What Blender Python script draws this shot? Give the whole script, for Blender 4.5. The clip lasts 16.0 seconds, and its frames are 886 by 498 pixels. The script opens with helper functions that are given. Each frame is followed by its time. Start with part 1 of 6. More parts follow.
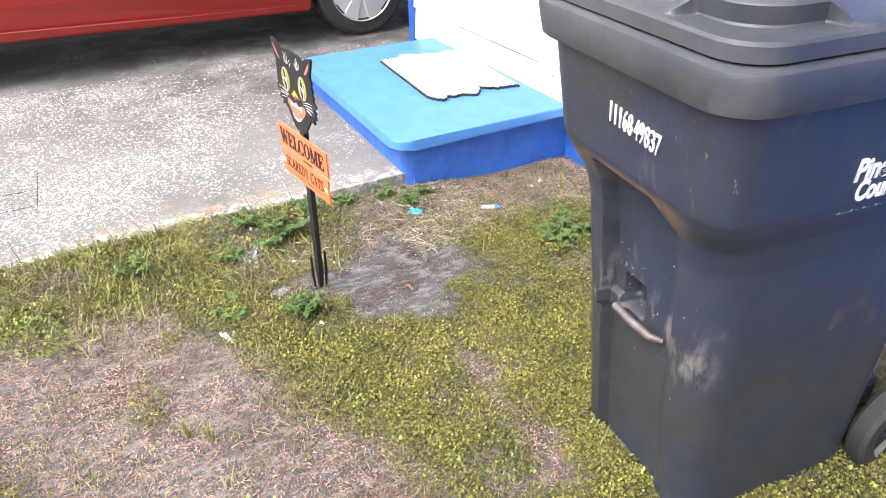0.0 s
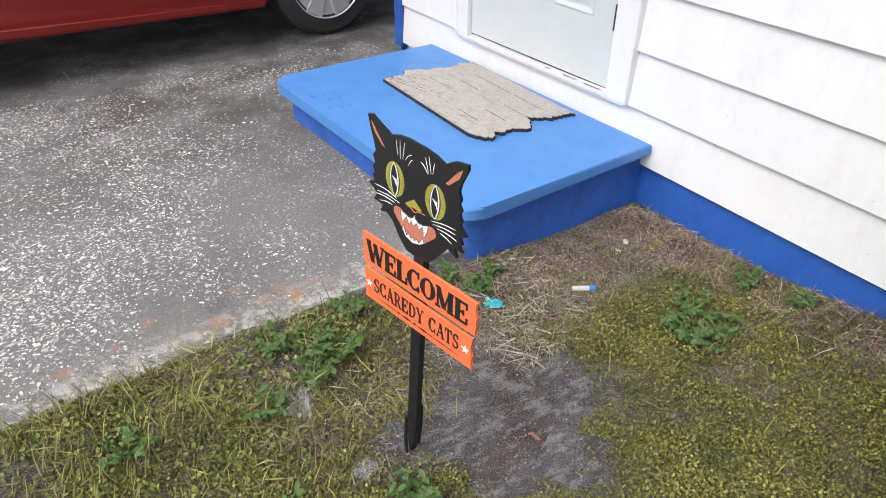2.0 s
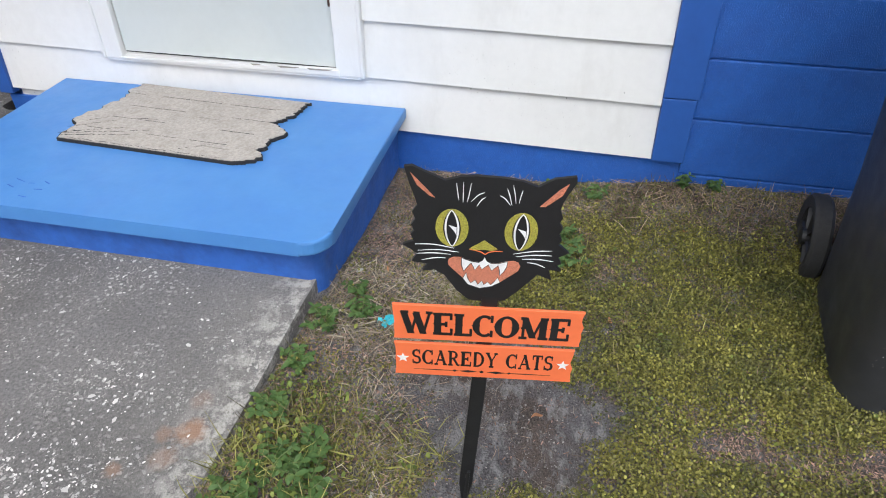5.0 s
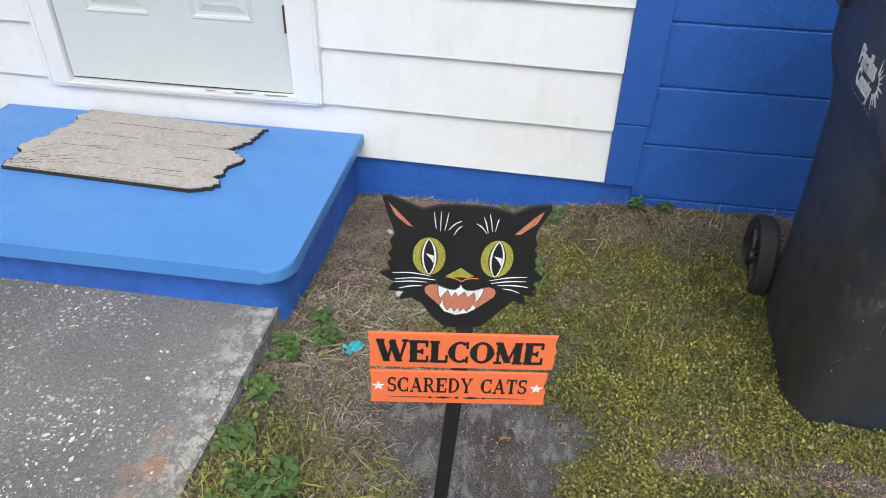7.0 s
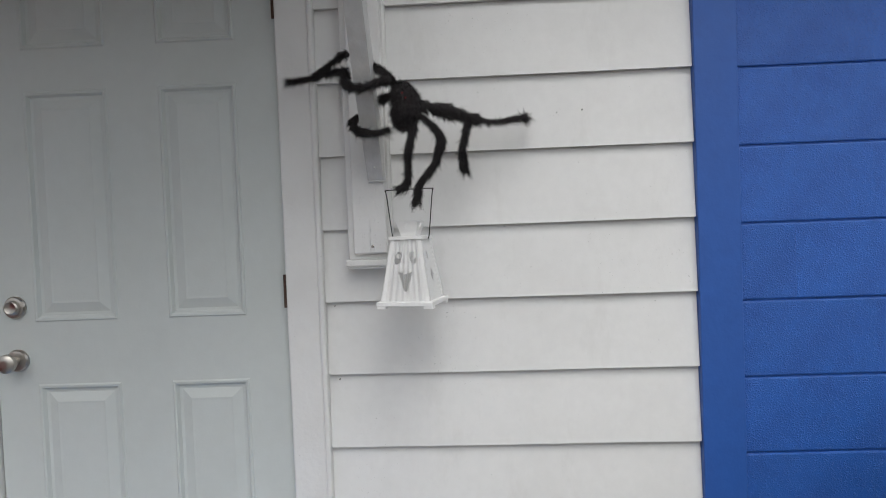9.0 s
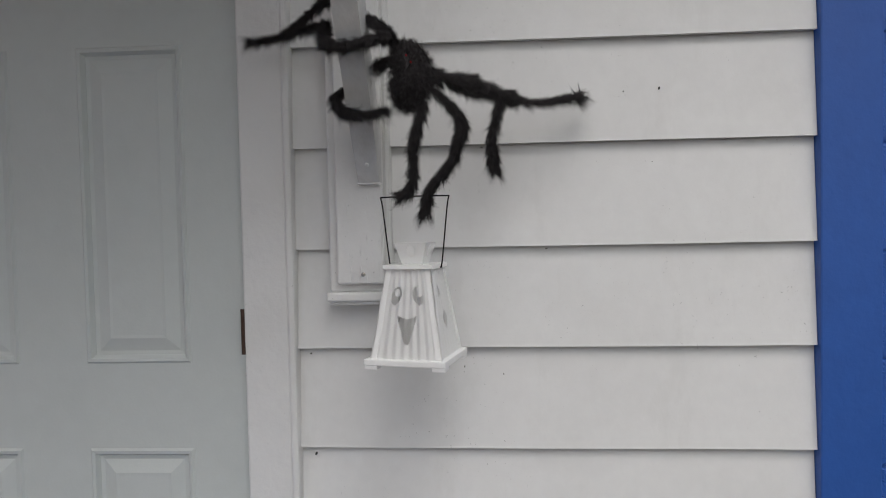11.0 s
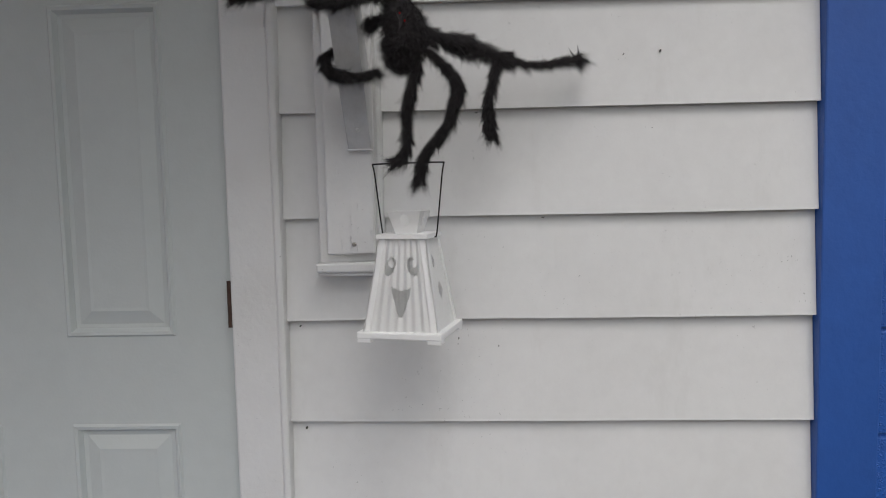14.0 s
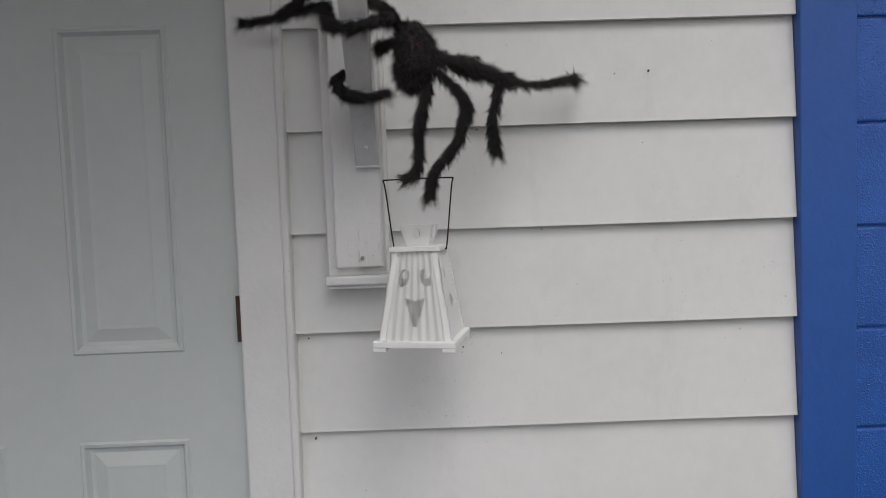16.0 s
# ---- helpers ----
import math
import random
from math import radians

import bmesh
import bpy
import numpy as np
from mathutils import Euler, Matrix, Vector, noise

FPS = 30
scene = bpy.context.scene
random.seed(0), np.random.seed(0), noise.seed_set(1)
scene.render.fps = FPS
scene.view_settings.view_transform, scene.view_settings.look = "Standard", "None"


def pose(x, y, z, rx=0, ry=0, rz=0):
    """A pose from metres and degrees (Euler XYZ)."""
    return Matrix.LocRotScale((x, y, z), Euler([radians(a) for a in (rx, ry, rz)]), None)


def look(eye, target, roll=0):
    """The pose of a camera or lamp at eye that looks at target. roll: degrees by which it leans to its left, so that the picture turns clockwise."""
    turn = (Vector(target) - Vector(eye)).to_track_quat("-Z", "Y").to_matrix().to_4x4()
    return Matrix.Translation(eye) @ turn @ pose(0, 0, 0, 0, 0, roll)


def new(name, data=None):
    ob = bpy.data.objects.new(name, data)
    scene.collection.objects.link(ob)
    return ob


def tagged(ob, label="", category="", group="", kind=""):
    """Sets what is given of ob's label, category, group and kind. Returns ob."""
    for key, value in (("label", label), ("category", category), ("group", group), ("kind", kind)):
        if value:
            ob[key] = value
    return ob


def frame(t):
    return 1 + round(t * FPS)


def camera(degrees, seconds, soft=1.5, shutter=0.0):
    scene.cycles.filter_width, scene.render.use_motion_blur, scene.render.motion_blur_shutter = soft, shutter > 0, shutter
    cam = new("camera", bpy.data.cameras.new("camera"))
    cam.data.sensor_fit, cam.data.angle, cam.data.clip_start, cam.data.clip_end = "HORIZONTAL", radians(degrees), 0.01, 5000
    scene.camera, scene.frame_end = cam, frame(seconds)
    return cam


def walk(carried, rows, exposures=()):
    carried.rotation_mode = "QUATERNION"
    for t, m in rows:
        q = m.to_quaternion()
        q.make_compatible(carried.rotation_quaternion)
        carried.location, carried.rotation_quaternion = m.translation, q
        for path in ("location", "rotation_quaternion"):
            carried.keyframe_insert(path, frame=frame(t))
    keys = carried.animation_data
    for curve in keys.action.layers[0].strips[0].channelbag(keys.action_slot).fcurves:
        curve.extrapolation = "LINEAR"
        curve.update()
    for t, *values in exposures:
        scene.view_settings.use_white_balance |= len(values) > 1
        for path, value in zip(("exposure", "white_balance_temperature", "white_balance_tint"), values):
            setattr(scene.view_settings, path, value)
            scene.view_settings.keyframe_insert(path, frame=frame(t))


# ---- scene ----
cam = camera(65.2, 16.0, soft=1.0)
PATH = [
    (0, (-1.792, -1.488, 1.231), (-1.042, 0.04, 0.181), -1.8),
    (0.5, (-1.787, -1.277, 1.224), (-1.08, 0.227, 0.111), 1.5),
    (1, (-1.866, -1.018, 1.226), (-0.937, 0.372, 0.127), -1.5),
    (1.5, (-1.92, -0.767, 1.215), (-0.912, 0.533, 0.078), -0.4),
    (2, (-1.898, -0.509, 1.215), (-0.923, 0.826, 0.09), 0.7),
    (2.5, (-1.969, -0.3, 1.196), (-0.833, 0.853, 0.021), -0.3),
    (3, (-2.077, -0.14, 1.2), (-0.776, 0.766, -0.018), -0.5),
    (3.5, (-2.1, 0.007, 1.181), (-0.789, 0.768, -0.124), 0.7),
    (4, (-2.093, 0.13, 1.184), (-0.647, 0.782, -0.035), -3.2),
    (4.5, (-2.139, 0.199, 1.21), (-0.625, 0.654, -0.015), -2.2),
    (7, (-2.163, 0.284, 1.237), (-0.542, 0.488, 0.084), 1.7),
    (7.5, (-2.077, 0.264, 1.246), (-0.44, 0.587, 0.143), 3.3),
    (8, (-2.044, 0.509, 1.281), (-0.123, 0.615, 0.736), 1.5),
    (8.5, (-1.968, 0.605, 1.443), (0.009, 0.598, 1.138), -0.2),
    (9, (-1.84, 0.586, 1.447), (0.158, 0.671, 1.38), -2.2),
    (9.5, (-1.643, 0.571, 1.492), (0.348, 0.752, 1.449), -1.1),
    (12, (-1.294, 0.645, 1.492), (0.702, 0.726, 1.394), -1.2),
    (12.5, (-1.288, 0.646, 1.488), (0.707, 0.737, 1.371), -1.3),
    (13, (-1.286, 0.644, 1.491), (0.708, 0.721, 1.358), -1.5),
    (13.5, (-1.287, 0.635, 1.493), (0.705, 0.71, 1.324), -1.4),
    (14, (-1.29, 0.639, 1.489), (0.702, 0.712, 1.328), -1.2),
    (14.5, (-1.296, 0.638, 1.498), (0.696, 0.735, 1.352), -1.4),
    (15, (-1.302, 0.665, 1.496), (0.693, 0.762, 1.38), -1.2),
    (15.5, (-1.323, 0.689, 1.5), (0.674, 0.734, 1.391), -1.2),
    (16, (-1.341, 0.721, 1.49), (0.655, 0.679, 1.368), -2.0),
]
# the phone's own exposure and white balance change as the white wall fills the picture
EXPOSURES = [(0.0, 1.76, 6450, 13), (0.5, 1.45, 6450, 13), (1.0, 1.10, 6450, 13), (1.5, 0.86, 6400, 13), (2.5, 0.53, 6250, 12), (3.5, 0.46, 6150, 11), (4.5, 0.46, 6150, 10), (7.5, 0.48, 6150, 9), (8.0, 0.40, 6250, 9), (8.5, -0.02, 6300, 8), (9.0, -0.17, 6400, 9), (9.5, -0.25, 6500, 10), (12.0, -0.43, 6500, 11), (16.0, -0.42, 6500, 11)]
walk(cam, [(t, look(eye, target, roll)) for t, eye, target, roll in PATH], EXPOSURES)

# ---- world and light: a bright overcast day ----
world = bpy.data.worlds.new("overcast_sky")
scene.world = world
world.use_nodes = True
wn, wl = world.node_tree.nodes, world.node_tree.links
wn.clear()
sky = wn.new("ShaderNodeTexSky")
sky.sky_type, sky.sun_disc = "NISHITA", False
sky.sun_elevation, sky.sun_rotation = radians(55), radians(250)
sky.dust_density, sky.air_density = 4.0, 1.0
cloud = wn.new("ShaderNodeHueSaturation")
cloud.inputs["Saturation"].default_value = 0.18
bg = wn.new("ShaderNodeBackground")
bg.inputs["Strength"].default_value = 0.15
wout = wn.new("ShaderNodeOutputWorld")
wl.new(sky.outputs[0], cloud.inputs["Color"])
wl.new(cloud.outputs[0], bg.inputs["Color"])
wl.new(bg.outputs[0], wout.inputs["Surface"])
sun_data = bpy.data.lights.new("sun", "SUN")
sun_data.energy, sun_data.angle, sun_data.color = 1.1, radians(50), (1.0, 0.97, 0.93)
sun = new("sun", sun_data)
sun.matrix_world = look((-7.0, 1.5, 10.2), (0, 0, 0))


# ---- materials ----
def material(name, colour, rough=0.6, metal=0.0, grain=0.0, grain_scale=60.0, dirt=None, dirt_amount=0.0, dirt_scale=3.0,
             bump=0.0, bump_scale=200.0, bump_dist=0.004, island=0.0, objects=0.0, sheen=0.0, rough_var=0.08, second=None, second_scale=8.0, second_cut=(0.5, 0.6), spec=0.5):
    """A painted or natural surface: base colour, fine grain, broad stains and fine relief."""
    m = bpy.data.materials.new(name)
    m.use_nodes = True
    n, l = m.node_tree.nodes, m.node_tree.links
    bsdf = n["Principled BSDF"]
    bsdf.inputs["Metallic"].default_value = metal
    bsdf.inputs["Specular IOR Level"].default_value = spec
    tc = n.new("ShaderNodeTexCoord")
    rgb = n.new("ShaderNodeRGB")
    rgb.outputs[0].default_value = (*colour, 1)
    out = rgb.outputs[0]

    def noise_tex(scale, detail=4.0, rough_=0.6):
        t = n.new("ShaderNodeTexNoise")
        t.inputs["Scale"].default_value, t.inputs["Detail"].default_value, t.inputs["Roughness"].default_value = scale, detail, rough_
        l.new(tc.outputs["Object"], t.inputs["Vector"])
        return t.outputs["Fac"]

    def span(value, a, b, c, d):
        r = n.new("ShaderNodeMapRange")
        for i, v in enumerate((a, b, c, d)):
            r.inputs[1 + i].default_value = v
        l.new(value, r.inputs[0])
        return r.outputs[0]

    def blend(fac, a, b, kind="MIX"):
        x = n.new("ShaderNodeMix")
        x.data_type, x.blend_type = "RGBA", kind
        for socket, v in ((x.inputs[0], fac), (x.inputs[6], a), (x.inputs[7], b)):
            if hasattr(v, "is_output"):
                l.new(v, socket)
            elif isinstance(v, (int, float)):
                socket.default_value = v
            else:
                socket.default_value = (*v, 1)
        return x.outputs[2]

    def scaled(value, colour_in):
        h = n.new("ShaderNodeHueSaturation")
        l.new(value, h.inputs["Value"])
        l.new(colour_in, h.inputs["Color"])
        return h.outputs[0]

    if second:
        out = blend(span(noise_tex(second_scale, 5), second_cut[0], second_cut[1], 0, 1), out, second)
    if dirt:
        out = blend(span(noise_tex(dirt_scale, 6, 0.65), 0.45, 0.75, 0, dirt_amount), out, dirt)
    if grain:
        out = scaled(span(noise_tex(grain_scale, 3), 0.25, 0.75, 1 - grain, 1 + grain), out)
    if island:
        geo = n.new("ShaderNodeNewGeometry")
        out = scaled(span(geo.outputs["Random Per Island"], 0, 1, 1 - island, 1 + island), out)
    if objects:
        info = n.new("ShaderNodeObjectInfo")
        out = scaled(span(info.outputs["Random"], 0, 1, 1 - objects, 1 + objects), out)
    l.new(out, bsdf.inputs["Base Color"])
    l.new(span(noise_tex(11.0, 3), 0.3, 0.7, rough - rough_var, rough + rough_var), bsdf.inputs["Roughness"])
    if bump:
        b = n.new("ShaderNodeBump")
        b.inputs["Strength"].default_value, b.inputs["Distance"].default_value = bump, bump_dist
        l.new(noise_tex(bump_scale, 4), b.inputs["Height"])
        l.new(b.outputs[0], bsdf.inputs["Normal"])
    return m


WHITE = material("white_siding_paint", (0.77, 0.77, 0.76), 0.55, grain=0.02, grain_scale=35, dirt=(0.5, 0.49, 0.46), dirt_amount=0.16, dirt_scale=4, bump=0.05, bump_scale=120)
TRIM_WHITE = material("white_trim_paint", (0.78, 0.78, 0.77), 0.5, grain=0.03, grain_scale=20, dirt=(0.48, 0.46, 0.42), dirt_amount=0.3, dirt_scale=5, bump=0.35, bump_scale=70)
DOOR_PAINT = material("pale_grey_door_paint", (0.60, 0.635, 0.62), 0.5, grain=0.015, grain_scale=30, dirt=(0.40, 0.44, 0.42), dirt_amount=0.18, dirt_scale=3, bump=0.08, bump_scale=160)
BLUE_WALL = material("blue_masonry_paint", (0.025, 0.115, 0.44), 0.42, bump_dist=0.004, grain=0.10, grain_scale=45, dirt=(0.015, 0.06, 0.27), dirt_amount=0.4, dirt_scale=6, bump=1.0, bump_scale=105, objects=0.05)
BLUE_TRIM = material("blue_trim_paint", (0.024, 0.100, 0.385), 0.5, grain=0.05, grain_scale=25, dirt=(0.02, 0.07, 0.27), dirt_amount=0.3, dirt_scale=5, bump=0.25, bump_scale=60)
# step: paler blue for the slab top, darker patchy blue for the base
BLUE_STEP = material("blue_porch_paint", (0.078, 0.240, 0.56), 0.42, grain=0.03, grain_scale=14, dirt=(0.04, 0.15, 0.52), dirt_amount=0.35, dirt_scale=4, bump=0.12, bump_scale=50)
BLUE_BASE = material("darker_blue_step_base", (0.035, 0.135, 0.50), 0.55, grain=0.08, grain_scale=25, dirt=(0.02, 0.055, 0.21), dirt_amount=0.75, dirt_scale=7, bump=0.5, bump_scale=60)
STRUT_PAINT = material("weathered_white_paint", (0.63, 0.63, 0.62), 0.55, grain=0.06, grain_scale=30, dirt=(0.36, 0.35, 0.33), dirt_amount=0.5, dirt_scale=9, bump=0.3, bump_scale=80)
WEATHERED = material("bare_grey_wood", (0.30, 0.28, 0.25), 0.85, grain=0.3, grain_scale=80, bump=0.4)
RUST = material("rusty_steel", (0.085, 0.05, 0.038), 0.7, metal=0.4, grain=0.3, grain_scale=90, bump=0.4)
NICKEL = material("brushed_nickel", (0.50, 0.47, 0.43), 0.34, metal=1.0, grain=0.08, grain_scale=120)
DARK_GAP = material("dark_gap", (0.03, 0.03, 0.03), 0.8)
BIN_BLACK = material("charcoal_bin_plastic", (0.031, 0.032, 0.036), 0.46, grain=0.14, grain_scale=25, second=(0.022, 0.029, 0.054), second_scale=1.6, second_cut=(0.42, 0.62), dirt=(0.075, 0.066, 0.058), dirt_amount=0.18, dirt_scale=5, bump=0.2, bump_scale=200)
# rim and lid: bin plastic lightened, the sky's sheen put into its colour, plus dust
BIN_LID = material("sky_lit_bin_plastic", (0.060, 0.062, 0.068), 0.40, grain=0.12, grain_scale=30, second=(0.046, 0.050, 0.062), second_scale=3, second_cut=(0.4, 0.62), dirt=(0.15, 0.145, 0.14), dirt_amount=0.35, dirt_scale=9, bump=0.25, bump_scale=260)
TYRE = material("black_rubber", (0.022, 0.022, 0.022), 0.75, grain=0.2, grain_scale=40, dirt=(0.08, 0.075, 0.07), dirt_amount=0.4, dirt_scale=9, bump=0.3)
WHITE_INK = material("white_print", (0.80, 0.80, 0.80), 0.6, grain=0.05, dirt=(0.3, 0.3, 0.3), dirt_amount=0.5, dirt_scale=60)
SCUFF = material("scuffed_metal_bar", (0.16, 0.15, 0.145), 0.55, metal=0.4, grain=0.3, dirt=(0.13, 0.05, 0.025), dirt_amount=0.8, dirt_scale=20)
SIGN_BLACK = material("black_sign_paint", (0.010, 0.010, 0.011), 0.55, grain=0.15, grain_scale=60, bump=0.1)
SIGN_EDGE = material("worn_black_edge", (0.05, 0.048, 0.045), 0.7, grain=0.3, grain_scale=150)
ORANGE = material("orange_sign_paint", (0.78, 0.165, 0.055), 0.6, grain=0.04, grain_scale=40, bump=0.1)
OLIVE = material("olive_glitter", (0.36, 0.33, 0.045), 0.4, grain=0.55, grain_scale=520, bump=0.5, bump_scale=900)
SALMON = material("salmon_glitter", (0.56, 0.19, 0.11), 0.45, grain=0.45, grain_scale=520, bump=0.5, bump_scale=900)
FUR = material("black_fur", (0.038, 0.035, 0.036), 0.9, grain=0.4, grain_scale=160, spec=0.12, island=0.5)
LANTERN_WHITE = material("white_lantern_enamel", (0.88, 0.88, 0.87), 0.4, grain=0.02)
LANTERN_PAPER = material("thin_white_corrugated_sheet", (0.90, 0.90, 0.89), 0.5, grain=0.02)


def let_light_through(m, share):
    """Thin white sheet that glows a little with the light behind it."""
    n, l = m.node_tree.nodes, m.node_tree.links
    t, x = n.new("ShaderNodeBsdfTranslucent"), n.new("ShaderNodeMixShader")
    t.inputs["Color"].default_value = (0.86, 0.86, 0.85, 1)
    x.inputs[0].default_value = share
    l.new(n["Principled BSDF"].outputs[0], x.inputs[1])
    l.new(t.outputs[0], x.inputs[2])
    l.new(x.outputs[0], n["Material Output"].inputs["Surface"])


let_light_through(LANTERN_PAPER, 0.34)
WIRE = material("black_wire", (0.02, 0.02, 0.02), 0.45, metal=0.6)
CAR_RED = material("red_car_paint", (0.27, 0.024, 0.020), 0.22, metal=0.25, grain=0.03, grain_scale=500, rough_var=0.03)
CAR_DARK = material("black_car_trim", (0.015, 0.015, 0.016), 0.5)
ALLOY = material("silver_alloy", (0.66, 0.65, 0.63), 0.4, metal=0.45, grain=0.05)
CAR_GLASS = material("dark_car_glass", (0.02, 0.025, 0.03), 0.08, rough_var=0.02)
LAMP_RED = material("red_lamp_lens", (0.4, 0.01, 0.01), 0.2)
LEAF_LIME = material("lime_ground_cover", (0.172, 0.161, 0.035), 0.6, island=0.6, second=(0.092, 0.100, 0.026), second_scale=6, second_cut=(0.42, 0.62), dirt=(0.11, 0.085, 0.04), dirt_amount=0.6, dirt_scale=22, spec=0.25)
LEAF_GREEN = material("weed_leaf_green", (0.058, 0.108, 0.030), 0.55, grain=0.25, grain_scale=70, island=0.55, spec=0.25, second=(0.105, 0.130, 0.03), second_scale=14)
LEAF_BRIGHT = material("bright_lime_leaf", (0.208, 0.196, 0.043), 0.55, island=0.75, second=(0.150, 0.142, 0.036), second_scale=8, second_cut=(0.45, 0.6), spec=0.3)
GRASS = material("grass_blade", (0.215, 0.208, 0.058), 0.6, island=0.6, second=(0.15, 0.125, 0.065), second_scale=7, spec=0.3)
STRAW = material("dry_straw", (0.31, 0.230, 0.165), 0.85, island=0.65, second=(0.19, 0.125, 0.090), second_scale=7)
PALE_STRAW = material("bleached_straw", (0.33, 0.285, 0.22), 0.85, island=0.6, second=(0.22, 0.175, 0.13), second_scale=9)
THATCH = material("brown_thatch", (0.31, 0.195, 0.155), 0.9, island=0.65, second=(0.170, 0.105, 0.080), second_scale=5)
CLOVER = material("clover_leaf_green", (0.125, 0.165, 0.036), 0.55, grain=0.2, grain_scale=70, island=0.6, spec=0.3, second=(0.165, 0.180, 0.040), second_scale=9)
STEM = material("weed_stem", (0.10, 0.13, 0.04), 0.6)
DRY_LEAF = material("dry_brown_leaf", (0.36, 0.17, 0.08), 0.7, grain=0.15, grain_scale=80)
SHELL = material("pale_aggregate_chip", (0.61, 0.59, 0.56), 0.7, island=0.4)
SAND_BIT = material("sand_crumb", (0.24, 0.225, 0.205), 0.9, island=0.5)
SKY_BLUE_FILM = material("turquoise_wrapper", (0.05, 0.42, 0.50), 0.35, grain=0.2, grain_scale=60)
PAPER = material("white_litter_paper", (0.52, 0.51, 0.48), 0.7, grain=0.1)
PEN_BLUE = material("bright_blue_plastic", (0.03, 0.20, 0.70), 0.4)


def film_material():
    m = bpy.data.materials.new("clear_crumpled_film")
    m.use_nodes = True
    b = m.node_tree.nodes["Principled BSDF"]
    b.inputs["Base Color"].default_value = (0.55, 0.56, 0.55, 1)
    b.inputs["Roughness"].default_value = 0.3
    b.inputs["Alpha"].default_value = 0.12
    return m


FILM = film_material()


def mat_material():
    """Door mat printed as worn grey boards with dark cracks."""
    m = material("wood_print_mat", (0.43, 0.395, 0.355), 0.85, grain=0.22, grain_scale=120, dirt=(0.25, 0.215, 0.18), dirt_amount=0.45, dirt_scale=26, bump=0.4, bump_scale=300)
    n, l = m.node_tree.nodes, m.node_tree.links
    bsdf = n["Principled BSDF"]
    src = bsdf.inputs["Base Color"].links[0].from_socket
    tc = n.new("ShaderNodeTexCoord")
    mp = n.new("ShaderNodeMapping")
    mp.inputs["Scale"].default_value = (75, 3.2, 1)
    t = n.new("ShaderNodeTexNoise")
    t.inputs["Scale"].default_value, t.inputs["Detail"].default_value = 1.0, 5
    r = n.new("ShaderNodeMapRange")
    for i, v in enumerate((0.66, 0.73, 0, 0.7)):
        r.inputs[1 + i].default_value = v
    x = n.new("ShaderNodeMix")
    x.data_type = "RGBA"
    x.inputs[7].default_value = (0.07, 0.062, 0.055, 1)
    l.new(tc.outputs["Object"], mp.inputs["Vector"])
    l.new(mp.outputs[0], t.inputs["Vector"])
    l.new(t.outputs["Fac"], r.inputs[0])
    l.new(r.outputs[0], x.inputs[0])
    l.new(src, x.inputs[6])
    l.new(x.outputs[2], bsdf.inputs["Base Color"])
    return m


MAT_TOP = mat_material()
MAT_EDGE = material("black_rubber_mat", (0.02, 0.02, 0.02), 0.8, grain=0.2, bump=0.4)


def slab_material():
    """Old concrete with exposed shell aggregate, dark wear and pale worn edge."""
    m = material("exposed_aggregate_concrete", (0.172, 0.164, 0.158), 0.85, grain=0.45, grain_scale=130, dirt=(0.085, 0.080, 0.075), dirt_amount=0.7, dirt_scale=1.5, bump=1.0, bump_scale=190)
    n, l = m.node_tree.nodes, m.node_tree.links
    bsdf = n["Principled BSDF"]
    col = bsdf.inputs["Base Color"].links[0].from_socket
    tc = n.new("ShaderNodeTexCoord")
    for scale, lo, hi, colour in ((62, 0.26, 0.34, (0.58, 0.56, 0.52)), (120, 0.28, 0.36, (0.48, 0.46, 0.42)), (260, 0.3, 0.4, (0.40, 0.38, 0.35))):
        warp = n.new("ShaderNodeTexNoise")
        warp.inputs["Scale"].default_value = scale * 0.7
        add = n.new("ShaderNodeMix")
        add.data_type, add.blend_type = "RGBA", "LINEAR_LIGHT"
        add.inputs[0].default_value = 0.012
        v = n.new("ShaderNodeTexVoronoi")
        v.inputs["Scale"].default_value = scale
        l.new(tc.outputs["Object"], warp.inputs["Vector"])
        l.new(tc.outputs["Object"], add.inputs[6])
        l.new(warp.outputs["Color"], add.inputs[7])
        l.new(add.outputs[2], v.inputs["Vector"])
        near = n.new("ShaderNodeMapRange")
        for i, w in enumerate((lo, hi, 1, 0)):
            near.inputs[1 + i].default_value = w
        l.new(v.outputs["Distance"], near.inputs[0])
        sep = n.new("ShaderNodeSeparateColor")
        l.new(v.outputs["Color"], sep.inputs[0])
        pick = n.new("ShaderNodeMapRange")
        for i, w in enumerate((0.55, 0.6, 0, 1)):
            pick.inputs[1 + i].default_value = w
        l.new(sep.outputs[0], pick.inputs[0])
        zone = n.new("ShaderNodeTexNoise")
        zone.inputs["Scale"].default_value, zone.inputs["Detail"].default_value = 2.3, 4
        l.new(tc.outputs["Object"], zone.inputs["Vector"])
        zr = n.new("ShaderNodeMapRange")
        for i, w in enumerate((0.42, 0.58, 0.05, 1)):
            zr.inputs[1 + i].default_value = w
        l.new(zone.outputs["Fac"], zr.inputs[0])
        mul = n.new("ShaderNodeMath")
        mul.operation = "MULTIPLY"
        l.new(near.outputs[0], mul.inputs[0])
        l.new(pick.outputs[0], mul.inputs[1])
        mul2 = n.new("ShaderNodeMath")
        mul2.operation = "MULTIPLY"
        l.new(mul.outputs[0], mul2.inputs[0])
        l.new(zr.outputs[0], mul2.inputs[1])
        x = n.new("ShaderNodeMix")
        x.data_type = "RGBA"
        x.inputs[7].default_value = (*colour, 1)
        l.new(mul2.outputs[0], x.inputs[0])
        l.new(col, x.inputs[6])
        col = x.outputs[2]
    l.new(col, bsdf.inputs["Base Color"])
    return m



